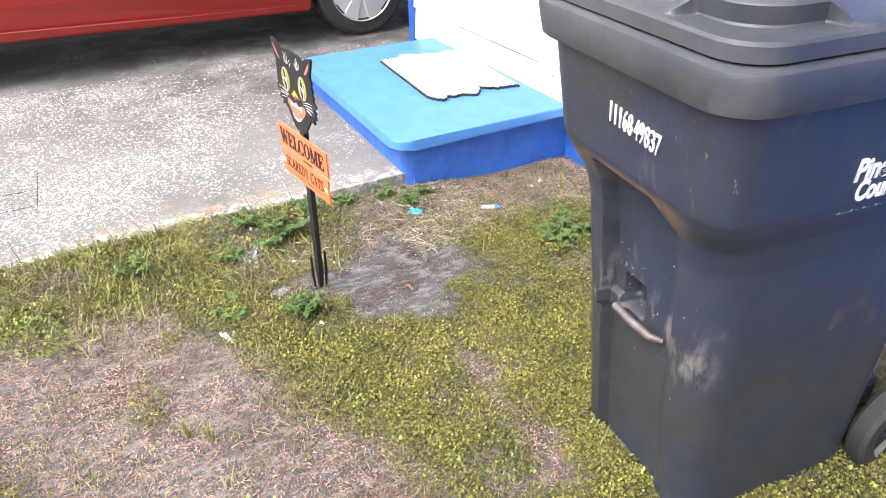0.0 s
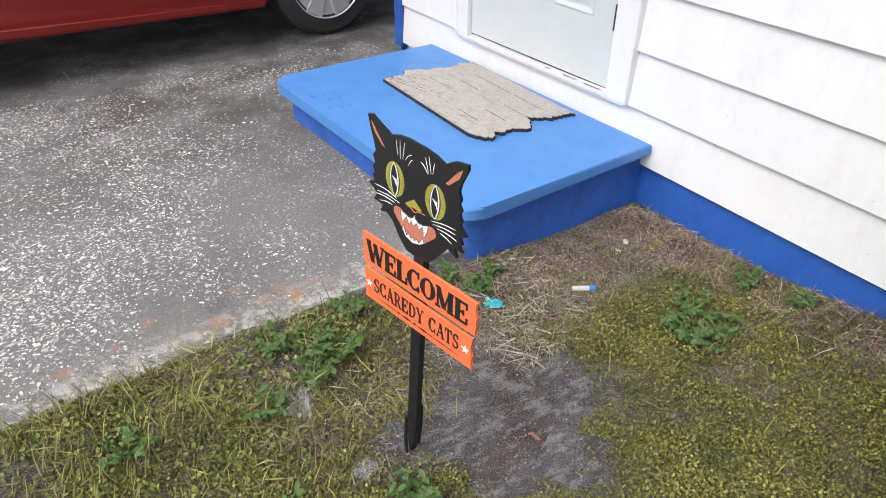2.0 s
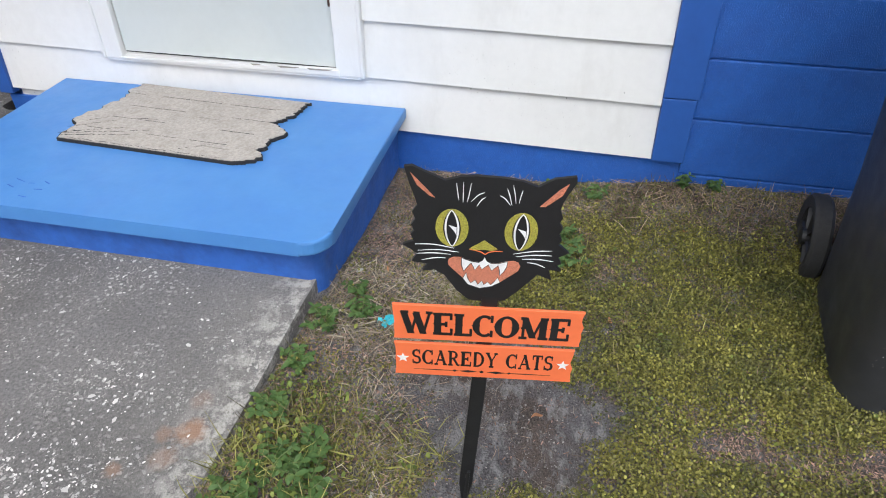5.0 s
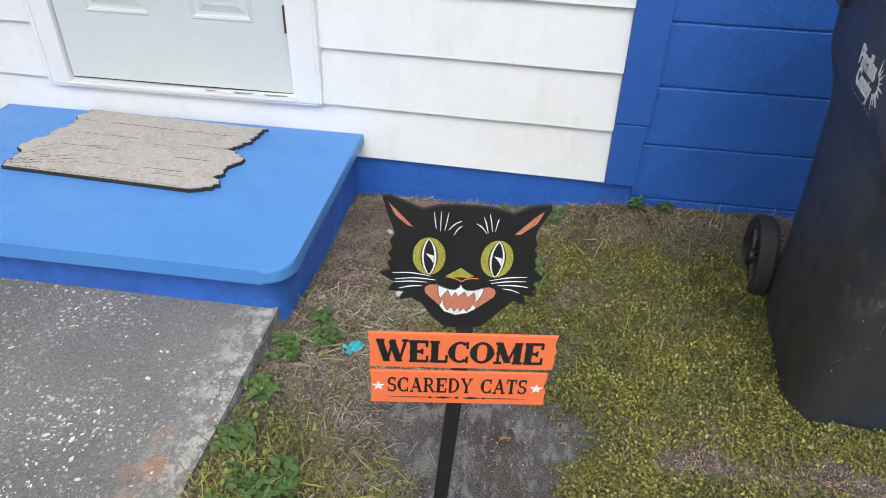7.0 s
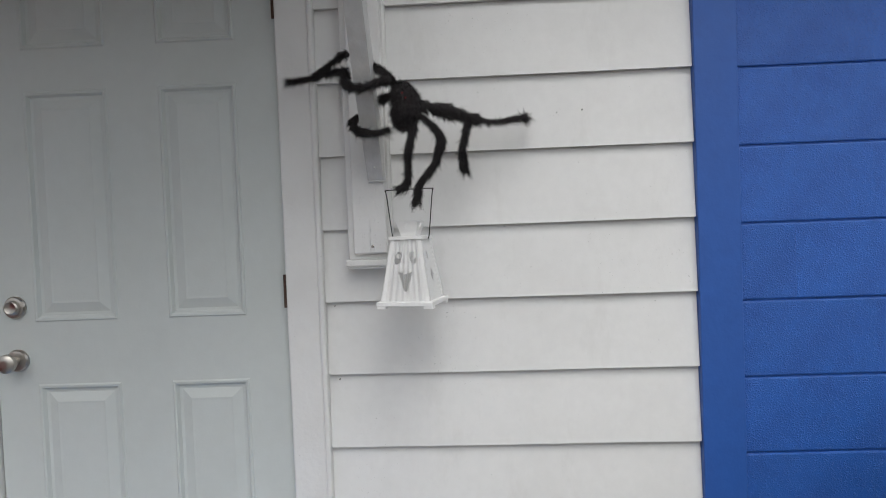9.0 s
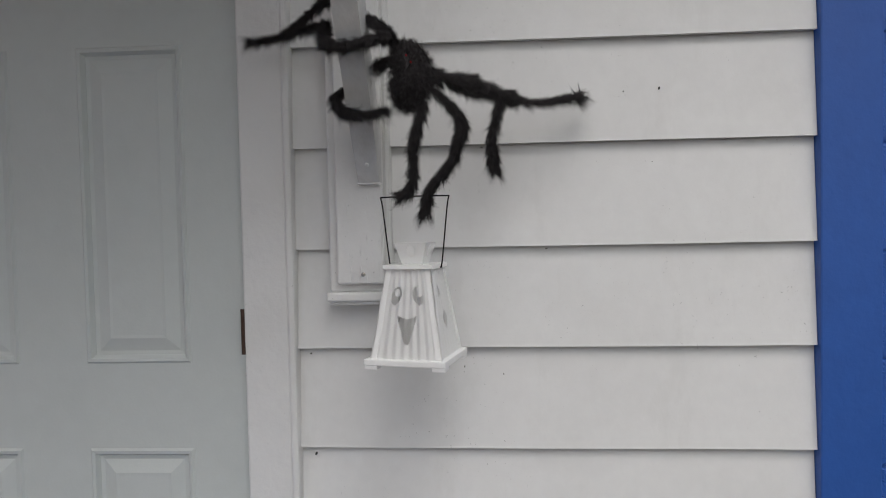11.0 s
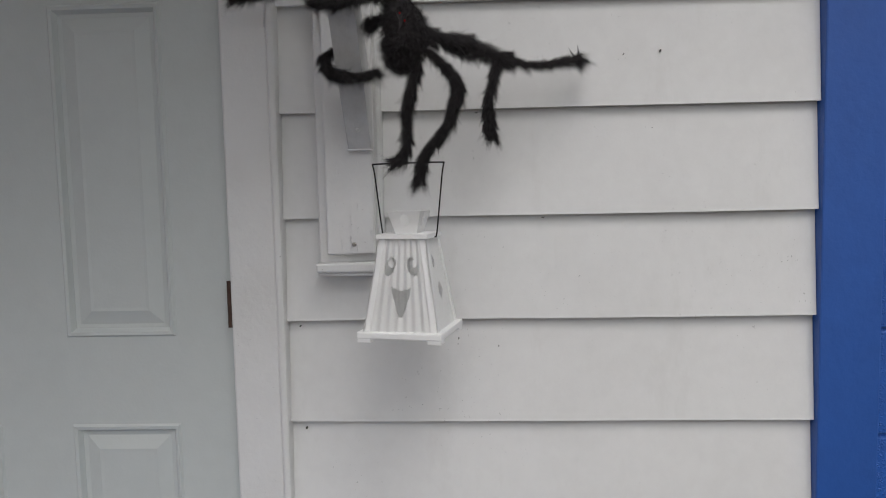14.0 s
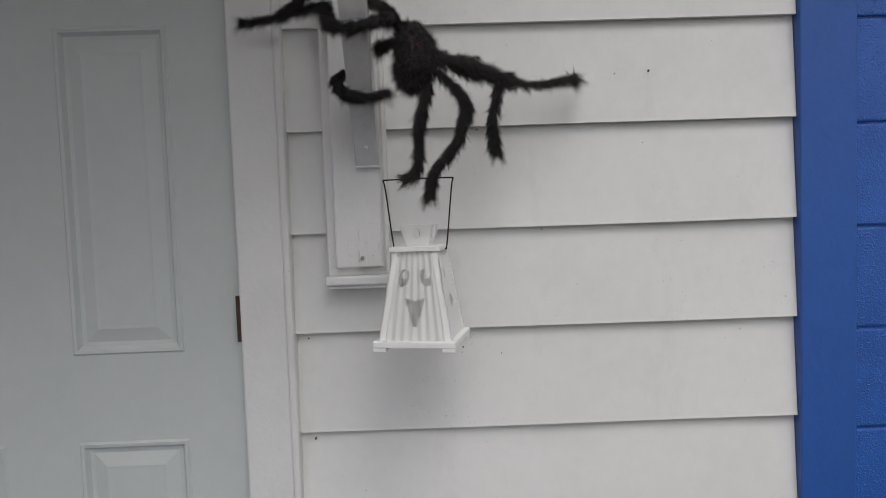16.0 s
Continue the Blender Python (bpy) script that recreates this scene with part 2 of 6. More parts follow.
def over(m, fac, colour):
    """Lay one more colour over a material's base colour by a factor socket."""
    n, l = m.node_tree.nodes, m.node_tree.links
    base = n["Principled BSDF"].inputs["Base Color"]
    src = base.links[0].from_socket
    x = n.new("ShaderNodeMix")
    x.data_type = "RGBA"
    x.inputs[7].default_value = (*colour, 1)
    l.new(fac, x.inputs[0])
    l.new(src, x.inputs[6])
    l.new(x.outputs[2], base)


def ranged(m, value, a, b, c, d):
    r = m.node_tree.nodes.new("ShaderNodeMapRange")
    for i, v in enumerate((a, b, c, d)):
        r.inputs[1 + i].default_value = v
    m.node_tree.links.new(value, r.inputs[0])
    return r.outputs[0]


def noise_of(m, scale, detail=4.0, stretch=(1, 1, 1), turn=0.0):
    n, l = m.node_tree.nodes, m.node_tree.links
    tc, mp, t = n.new("ShaderNodeTexCoord"), n.new("ShaderNodeMapping"), n.new("ShaderNodeTexNoise")
    mp.inputs["Scale"].default_value = stretch
    mp.inputs["Rotation"].default_value = (0, 0, turn)
    t.inputs["Scale"].default_value, t.inputs["Detail"].default_value, t.inputs["Roughness"].default_value = scale, detail, 0.68
    l.new(tc.outputs["Object"], mp.inputs["Vector"])
    l.new(mp.outputs[0], t.inputs["Vector"])
    return t.outputs["Fac"]


def times(m, a, b):
    k = m.node_tree.nodes.new("ShaderNodeMath")
    k.operation = "MULTIPLY"
    m.node_tree.links.new(a, k.inputs[0])
    m.node_tree.links.new(b, k.inputs[1])
    return k.outputs[0]


def soil_material():
    """Grey sandy soil and brown thatch in drifting patches, with pale sand streaks and dark crumbs."""
    m = material("sandy_soil_and_thatch", (0.118, 0.112, 0.116), 0.95, grain=0.6, grain_scale=260, bump=1.0, bump_scale=150, bump_dist=0.012,
                 second=(0.090, 0.069, 0.057), second_scale=3.2, second_cut=(0.50, 0.64), dirt=(0.040, 0.036, 0.035), dirt_amount=0.75, dirt_scale=11)
    over(m, ranged(m, noise_of(m, 16, 6, (1, 2.2, 1), 0.5), 0.50, 0.62, 0, 0.8), (0.25, 0.242, 0.24))
    over(m, ranged(m, noise_of(m, 75, 5), 0.60, 0.68, 0, 0.8), (0.035, 0.031, 0.030))
    over(m, ranged(m, noise_of(m, 170, 3), 0.66, 0.70, 0, 0.8), (0.34, 0.33, 0.31))
    return m


SOIL = soil_material()


def worn_slab():
    """The drive's concrete with its pale crumbled yard edge and orange stains where it spalled."""
    m = slab_material()
    n, l = m.node_tree.nodes, m.node_tree.links
    tc, sep = n.new("ShaderNodeTexCoord"), n.new("ShaderNodeSeparateXYZ")
    l.new(tc.outputs["Object"], sep.inputs[0])
    near = ranged(m, sep.outputs[1], 0.93, 1.05, 1, 0)
    back = times(m, ranged(m, sep.outputs[1], 1.5, 2.3, 0, 1), ranged(m, sep.outputs[0], -2.6, -1.5, 0, 1))
    over(m, times(m, back, ranged(m, noise_of(m, 3.2, 7), 0.40, 0.58, 0, 0.8)), (0.060, 0.053, 0.047))
    wide = ranged(m, sep.outputs[1], 0.96, 1.30, 1, 0)
    over(m, times(m, wide, ranged(m, noise_of(m, 7, 6), 0.40, 0.62, 0, 0.55)), (0.235, 0.222, 0.200))
    for k, (px, py, r, a) in enumerate(((-1.325, 0.990, 0.040, 0.85), (-1.345, 1.045, 0.026, 0.45), (-1.40, 1.015, 0.035, 0.4), (-1.535, 0.995, 0.034, 0.75), (-1.60, 0.975, 0.026, 0.5), (-1.70, 1.10, 0.024, 0.5), (-1.45, 1.10, 0.022, 0.5), (-1.66, 0.985, 0.022, 0.6), (-1.92, 1.02, 0.026, 0.6), (-1.80, 1.05, 0.02, 0.5), (-1.24, 1.01, 0.03, 0.3))):
        d = n.new("ShaderNodeVectorMath")
        d.operation = "DISTANCE"
        l.new(tc.outputs["Object"], d.inputs[0])
        d.inputs[1].default_value = (px, py, 0)
        wob = n.new("ShaderNodeMath")
        wob.operation = "MULTIPLY_ADD"
        l.new(noise_of(m, 38, 5), wob.inputs[0])
        wob.inputs[1].default_value = r * 1.5
        l.new(d.outputs["Value"], wob.inputs[2])
        over(m, ranged(m, wob.outputs[0], r * 1.2, r * 1.8, a * 0.85, 0), (0.35, 0.195, 0.115))
    over(m, times(m, near, ranged(m, noise_of(m, 24, 7), 0.47, 0.58, 0, 0.85)), (0.50, 0.475, 0.43))
    over(m, times(m, near, ranged(m, noise_of(m, 60, 5), 0.60, 0.66, 0, 0.8)), (0.11, 0.10, 0.09))
    return m


SLAB = worn_slab()


def pebbled(m, scale, dist):
    """Thick masonry paint: small round beads standing proud."""
    n, l = m.node_tree.nodes, m.node_tree.links
    tc, v = n.new("ShaderNodeTexCoord"), n.new("ShaderNodeTexVoronoi")
    v.feature = "SMOOTH_F1"
    v.inputs["Scale"].default_value, v.inputs["Smoothness"].default_value = scale, 0.35
    l.new(tc.outputs["Object"], v.inputs["Vector"])
    bead = ranged(m, v.outputs["Distance"], 0.05, 0.55, 1, 0)
    b = n.new("ShaderNodeBump")
    b.inputs["Strength"].default_value, b.inputs["Distance"].default_value = 0.9, dist
    l.new(times(m, bead, ranged(m, noise_of(m, scale * 0.45, 3), 0.35, 0.65, 0.30, 1)), b.inputs["Height"])
    l.new(b.outputs[0], n["Principled BSDF"].inputs["Normal"])


pebbled(BLUE_WALL, 230, 0.0020)
# mildew specks in loose patches and faint grime on the painted boards
over(WHITE, times(WHITE, ranged(WHITE, noise_of(WHITE, 170, 2), 0.700, 0.735, 0, 0.8), ranged(WHITE, noise_of(WHITE, 2.6, 3), 0.50, 0.66, 0, 1)), (0.13, 0.125, 0.115))
over(WHITE, ranged(WHITE, noise_of(WHITE, 5, 6, (1, 1.3, 0.5)), 0.55, 0.75, 0, 0.30), (0.56, 0.55, 0.52))
over(TRIM_WHITE, times(TRIM_WHITE, ranged(TRIM_WHITE, noise_of(TRIM_WHITE, 150, 3), 0.690, 0.73, 0, 0.7), ranged(TRIM_WHITE, noise_of(TRIM_WHITE, 4, 3), 0.48, 0.64, 0, 1)), (0.16, 0.15, 0.14))


# ---- mesh helpers ----
def part(name, bm, mat, parent=None, label="", smooth=False):
    """Links a bmesh as one mesh object, under a thing or a part if given."""
    me = bpy.data.meshes.new(name)
    bmesh.ops.recalc_face_normals(bm, faces=bm.faces[:])
    for f in bm.faces:
        f.smooth = smooth
    bm.to_mesh(me)
    bm.free()
    if smooth:
        me.set_sharp_from_angle(angle=radians(38))
    me.materials.append(mat)
    ob = new(name, me)
    if parent:
        ob.parent = parent
    if label:
        ob["label"] = label
    return ob


def thing(name, label, category, group="", at=None, kind=""):
    ob = new(name)
    ob.empty_display_size = 0.05
    if at is not None:
        ob.matrix_world = at
    return tagged(ob, label, category, group, kind)


def box(x0, x1, y0, y1, z0, z1, bevel=0.0, segs=2, bm=None):
    b = bmesh.new()
    bmesh.ops.create_cube(b, size=1.0, matrix=Matrix.Translation(((x0 + x1) / 2, (y0 + y1) / 2, (z0 + z1) / 2)) @ Matrix.Diagonal((x1 - x0, y1 - y0, z1 - z0, 1)))
    if bevel:
        bmesh.ops.bevel(b, geom=b.edges[:], offset=bevel, segments=segs, affect="EDGES", profile=0.5)
    if bm is None:
        return b
    join(bm, b)
    return bm


def join(bm, other):
    me = bpy.data.meshes.new("tmp")
    other.to_mesh(me)
    other.free()
    bm.from_mesh(me)
    bpy.data.meshes.remove(me)
    return bm


def prism(points, axis_map, depth, bevel=0.0):
    """A flat outline (u, v) pushed through a depth (d0, d1); axis_map(u, v, d) gives the place."""
    bm = bmesh.new()
    d0, d1 = depth
    low = [bm.verts.new(axis_map(u, v, d0)) for u, v in points]
    top = [bm.verts.new(axis_map(u, v, d1)) for u, v in points]
    n = len(points)
    bm.faces.new(low)
    bm.faces.new(top[::-1])
    for i in range(n):
        bm.faces.new((low[i], top[i], top[(i + 1) % n], low[(i + 1) % n]))
    if bevel:
        edges = [e for e in bm.edges if (e.verts[0] in low) == (e.verts[1] in low)]
        bmesh.ops.bevel(bm, geom=edges, offset=bevel, segments=2, affect="EDGES", profile=0.5)
    return bm


def tube(points, radii, sides=8, bm=None, caps=True):
    """A round limb along points; radii: one number or one for each point."""
    bm = bm or bmesh.new()
    pts = [Vector(p) for p in points]
    if isinstance(radii, (int, float)):
        radii = [radii] * len(pts)
    rings, side = [], None
    for i, p in enumerate(pts):
        d = (pts[min(i + 1, len(pts) - 1)] - pts[max(i - 1, 0)]).normalized()
        if side is None:
            side = d.orthogonal().normalized()
        side = (side - d * side.dot(d)).normalized()
        other = d.cross(side)
        rings.append([bm.verts.new(p + radii[i] * (math.cos(a) * side + math.sin(a) * other)) for a in [k * math.tau / sides for k in range(sides)]])
    for a, b in zip(rings, rings[1:]):
        for k in range(sides):
            bm.faces.new((a[k], a[(k + 1) % sides], b[(k + 1) % sides], b[k]))
    if caps:
        bm.faces.new(rings[0][::-1])
        bm.faces.new(rings[-1])
    return bm


def curve_points(points, steps=5):
    """Smooth points through the given ones (Catmull-Rom)."""
    p = [Vector(q) for q in points]
    p = [2 * p[0] - p[1]] + p + [2 * p[-1] - p[-2]]
    out = []
    for i in range(1, len(p) - 2):
        for k in range(steps):
            t = k / steps
            out.append(0.5 * ((2 * p[i]) + (p[i + 1] - p[i - 1]) * t + (2 * p[i - 1] - 5 * p[i] + 4 * p[i + 1] - p[i + 2]) * t * t + (3 * p[i] - p[i - 1] - 3 * p[i + 1] + p[i + 2]) * t ** 3))
    out.append(p[-2])
    return out


def lathe(profile, centre, axis="y", sides=32, bm=None, ring_only=False):
    """Turned body: profile of (radius, along) about an axis through centre."""
    bm = bm or bmesh.new()
    rings = []
    for r, h in profile:
        ring = []
        for k in range(sides):
            a = k * math.tau / sides
            c, s = r * math.cos(a), r * math.sin(a)
            v = {"x": (h, c, s), "y": (c, h, s), "z": (c, s, h)}[axis]
            ring.append(bm.verts.new(Vector(centre) + Vector(v)))
        rings.append(ring)
    for a, b in zip(rings, rings[1:]):
        for k in range(sides):
            bm.faces.new((a[k], a[(k + 1) % sides], b[(k + 1) % sides], b[k]))
    if ring_only:
        for k in range(sides):
            bm.faces.new((rings[-1][k], rings[-1][(k + 1) % sides], rings[0][(k + 1) % sides], rings[0][k]))
    else:
        for ring in (rings[0], rings[-1]):
            bm.faces.new(ring)
    return bm


def raw_mesh(name, verts, faces, mat, parent=None, label="", smooth=False):
    me = bpy.data.meshes.new(name)
    me.from_pydata(verts, [], faces)
    me.materials.append(mat)
    if smooth:
        me.polygons.foreach_set("use_smooth", [True] * len(me.polygons))
    ob = new(name, me)
    if parent:
        ob.parent = parent
    if label:
        ob["label"] = label
    return ob


def letters(name, body, size, at, mat, parent, depth=0.0008, width=None, bold=0.0):
    """Lettering as a mesh from the built-in font, centred, in the plane of the pose."""
    cu = bpy.data.curves.new("tmp_text", "FONT")
    cu.body, cu.size, cu.extrude, cu.offset = body, size, depth, bold
    cu.align_x, cu.align_y = "CENTER", "CENTER"
    ob = bpy.data.objects.new("tmp_text", cu)
    scene.collection.objects.link(ob)
    bpy.context.view_layer.update()
    me = bpy.data.meshes.new_from_object(ob.evaluated_get(bpy.context.evaluated_depsgraph_get()))
    bpy.data.objects.remove(ob)
    me.materials.clear()
    me.materials.append(mat)
    xs = [v.co.x for v in me.vertices]
    ys = [v.co.y for v in me.vertices]
    cx, cy = (min(xs) + max(xs)) / 2, (min(ys) + max(ys)) / 2
    k = width / (max(xs) - min(xs)) if width else 1.0
    for v in me.vertices:
        v.co = at @ Vector(((v.co.x - cx) * k, v.co.y - cy, v.co.z))
    made = new(name, me)
    made.parent = parent
    return made


# ---- ground ----
def smooth_step(a, b, x):
    t = min(1.0, max(0.0, (x - a) / (b - a)))
    return t * t * (3 - 2 * t)


def ground_z(x, y):
    z = -0.088 + 0.05 * smooth_step(-1.05, -1.7, x) + 0.07 * smooth_step(-0.45, 0.0, x) * smooth_step(0.5, -0.3, y)
    z += 0.016 * smooth_step(-1.75, -1.45, x) * smooth_step(-0.92, -1.05, x) * smooth_step(0.70, 0.88, y)
    z += (0.045 if x < -0.9 else 0.045 * smooth_step(-0.3, -0.9, x)) * smooth_step(0.55, 0.87, y)
    z += 0.012 * noise.noise((x * 2.2, y * 2.2, 0.3)) + 0.006 * noise.noise((x * 9, y * 9, 1.7))
    if y > 0.9:
        z -= 0.06 * smooth_step(0.9, 1.0, y)
    if x > 0.0:
        z -= 0.1 * smooth_step(0.0, 0.1, x)
    return z


def axis_steps(near0, near1, step, far):
    mid = list(np.arange(near0, near1 + step / 2, step))
    left = [near0 - d for d in (0.1, 0.3, 0.7, 1.5, 3, 6, 12, 25, 60, 140, far)][::-1]
    right = [near1 + d for d in (0.1, 0.3, 0.7, 1.5, 3, 6, 12, 25, 60, 140, far)]
    return left + mid + right


gx, gy = axis_steps(-3.0, 0.1, 0.025, 400.0), axis_steps(-2.2, 1.0, 0.025, 400.0)
gv = [(x, y, ground_z(x, y)) for y in gy for x in gx]
gf = [(j * len(gx) + i, j * len(gx) + i + 1, (j + 1) * len(gx) + i + 1, (j + 1) * len(gx) + i) for j in range(len(gy) - 1) for i in range(len(gx) - 1)]
ground = raw_mesh("ground", gv, gf, SOIL, smooth=True)
tagged(ground, "grey sandy soil with brown thatch in the front yard", "ground", kind="structure")

# ---- concrete drive: its yard edge runs along y = 0.91 ----
EDGE_Y = 0.908


def drive_slab():
    bm = bmesh.new()
    edge = []
    k = 0
    x = -9.0
    while x < -0.70:
        edge.append((x, EDGE_Y + 0.005 * noise.noise((x * 2.1, 0, 0)) + 0.004 * noise.noise((x * 14, 3, 0))))
        x += 0.02 if x > -3 else 0.25
    outline = edge + [(-0.70, EDGE_Y), (-0.70, 1.2), (-0.012, 1.2), (-0.012, 2.52), (0.012, 2.56), (9.0, 2.56), (9.0, 6.5), (-9.0, 6.5)]
    top = [bm.verts.new((u, v, 0.0)) for u, v in outline]
    low = [bm.verts.new((u, v, -0.12)) for u, v in outline]
    bm.faces.new(top)
    n = len(outline)
    for i in range(n):
        bm.faces.new((top[i], low[i], low[(i + 1) % n], top[(i + 1) % n]))
    return bm


slab = part("pavement", drive_slab(), SLAB)
tagged(slab, "weathered exposed-aggregate concrete drive with dark stains", "driveway", kind="structure")
# thin scored cracks in the drive
for k, (ax, ay, bx, by) in enumerate(((-2.288, 1.781, -2.292, 1.359), (-2.14, 1.708, -2.144, 1.297), (-2.33, 1.532, -2.139, 1.532), (-2.32, 1.371, -2.153, 1.373))):
    run = [(ax + (bx - ax) * f + 0.004 * noise.noise((f * 6, k, 0)), ay + (by - ay) * f + 0.004 * noise.noise((f * 6, k, 5)), 0.0004) for f in (0, 0.2, 0.4, 0.6, 0.8, 1.0)]
    part("crack", tube(run, [0.0012, 0.0022, 0.0016, 0.0024, 0.0018, 0.001], 5), DARK_GAP, slab, "thin dark crack in the concrete")


# ---- house front: white lap siding x = 0, blue block wall to the south ----
LAPS = [0.053, 0.246, 0.445, 0.647, 0.853, 1.053, 1.251, 1.446, 1.641, 1.836, 2.032, 2.228, 2.424, 2.620, 2.74]
house_wall = part("wall_west", box(0.02, 0.20, 0.0, 1.0, 0.04, 2.75), WHITE)
tagged(house_wall, "white painted lap siding house wall", "wall", kind="structure")
for nm, a in (("wall_west_a", (0.02, 0.20, 1.975, 2.5, 0.04, 2.75)), ("wall_west_b", (0.02, 0.20, 1.0, 1.975, 2.36, 2.75)), ("wall_west_c", (0.02, 0.20, 1.0, 1.975, 0.04, 0.26))):
    part(nm, box(*a), WHITE, house_wall)


def lap_board(y0, y1, z0, z1, parent):
    """One wedge-shaped siding board, thick at its lower edge; the lower courses rise a little to the north."""
    rise = 0.019 * max(0.0, 1 - z0 / 1.45)
    prof = [(-0.004, z0), (0.006, z0), (0.020, z1 + 0.012), (0.012, z1 + 0.012), (-0.0035, z0 + 0.004)]
    bm = bmesh.new()
    n = max(2, int((y1 - y0) / 0.12))
    rings = []
    for i in range(n + 1):
        y = y0 + (y1 - y0) * i / n
        w = 0.0012 * noise.noise((y * 3, z0 * 9, 0))
        rings.append([bm.verts.new((x - w, y, z + rise * y + 0.0015 * noise.noise((y * 2, z0 * 5, 4)))) for x, z in prof])
    for a, b in zip(rings, rings[1:]):
        for k in range(len(prof)):
            bm.faces.new((a[k], a[(k + 1) % len(prof)], b[(k + 1) % len(prof)], b[k]))
    bm.faces.new(rings[0])
    bm.faces.new(rings[-1])
    return part("siding_board", bm, WHITE, parent)


for k in range(14):
    z0, z1 = LAPS[k], LAPS[k + 1]
    if k == 0:
        lap_board(0.0, 2.452, z0, z1, house_wall)
    elif z1 < 2.43:
        lap_board(0.0, 0.984, z0, z1, house_wall)
        lap_board(1.988, 2.452, z0, z1, house_wall)
    else:
        lap_board(0.0, 2.452, z0, min(z1, 2.74), house_wall)

foundation = part("foundation", box(0.012, 0.2, -0.1, 2.5, -0.25, 0.06, 0.004), BLUE_WALL)
tagged(foundation, "rough blue painted concrete foundation strip", "foundation", kind="structure")
wall_side = part("wall_north", box(0.02, 6.0, 2.44, 2.5, -0.2, 2.75), BLUE_WALL)
tagged(wall_side, "blue painted side wall of the house", "wall", kind="structure")
corner = part("trim_north", box(-0.014, 0.10, 2.452, 2.512, 0.075, 2.75, 0.003), BLUE_TRIM)
tagged(corner, "blue painted corner board", "trim", kind="structure")
trim = part("trim_south", box(-0.016, 0.05, -0.112, -0.001, 0.28, 2.75, 0.003), BLUE_TRIM)
tagged(trim, "blue painted vertical corner board between siding and blocks", "trim", kind="structure")
part("lower_board", box(-0.015, 0.05, -0.104, -0.001, 0.052, 0.277, 0.003), BLUE_TRIM, trim)

block_wall = part("wall_south", box(0.016, 0.21, -5.0, -0.1, -0.25, 2.75), BLUE_WALL)
tagged(block_wall, "bright blue painted concrete block wall", "wall", kind="structure")

roof = part("ceiling", box(-0.55, 6.2, -5.2, 2.75, 2.75, 2.85, 0.01), TRIM_WHITE)
tagged(roof, "white painted eave over the house front", "eave", kind="structure")
back = part("wall_east", box(5.9, 6.0, -5.0, 2.44, -0.2, 2.75), BLUE_WALL)
tagged(back, "plain far wall of the house", "wall", kind="structure")
south = part("wall_far_south", box(0.21, 6.0, -5.0, -4.9, -0.2, 2.75), BLUE_WALL)
tagged(south, "plain end wall of the house", "wall", kind="structure")


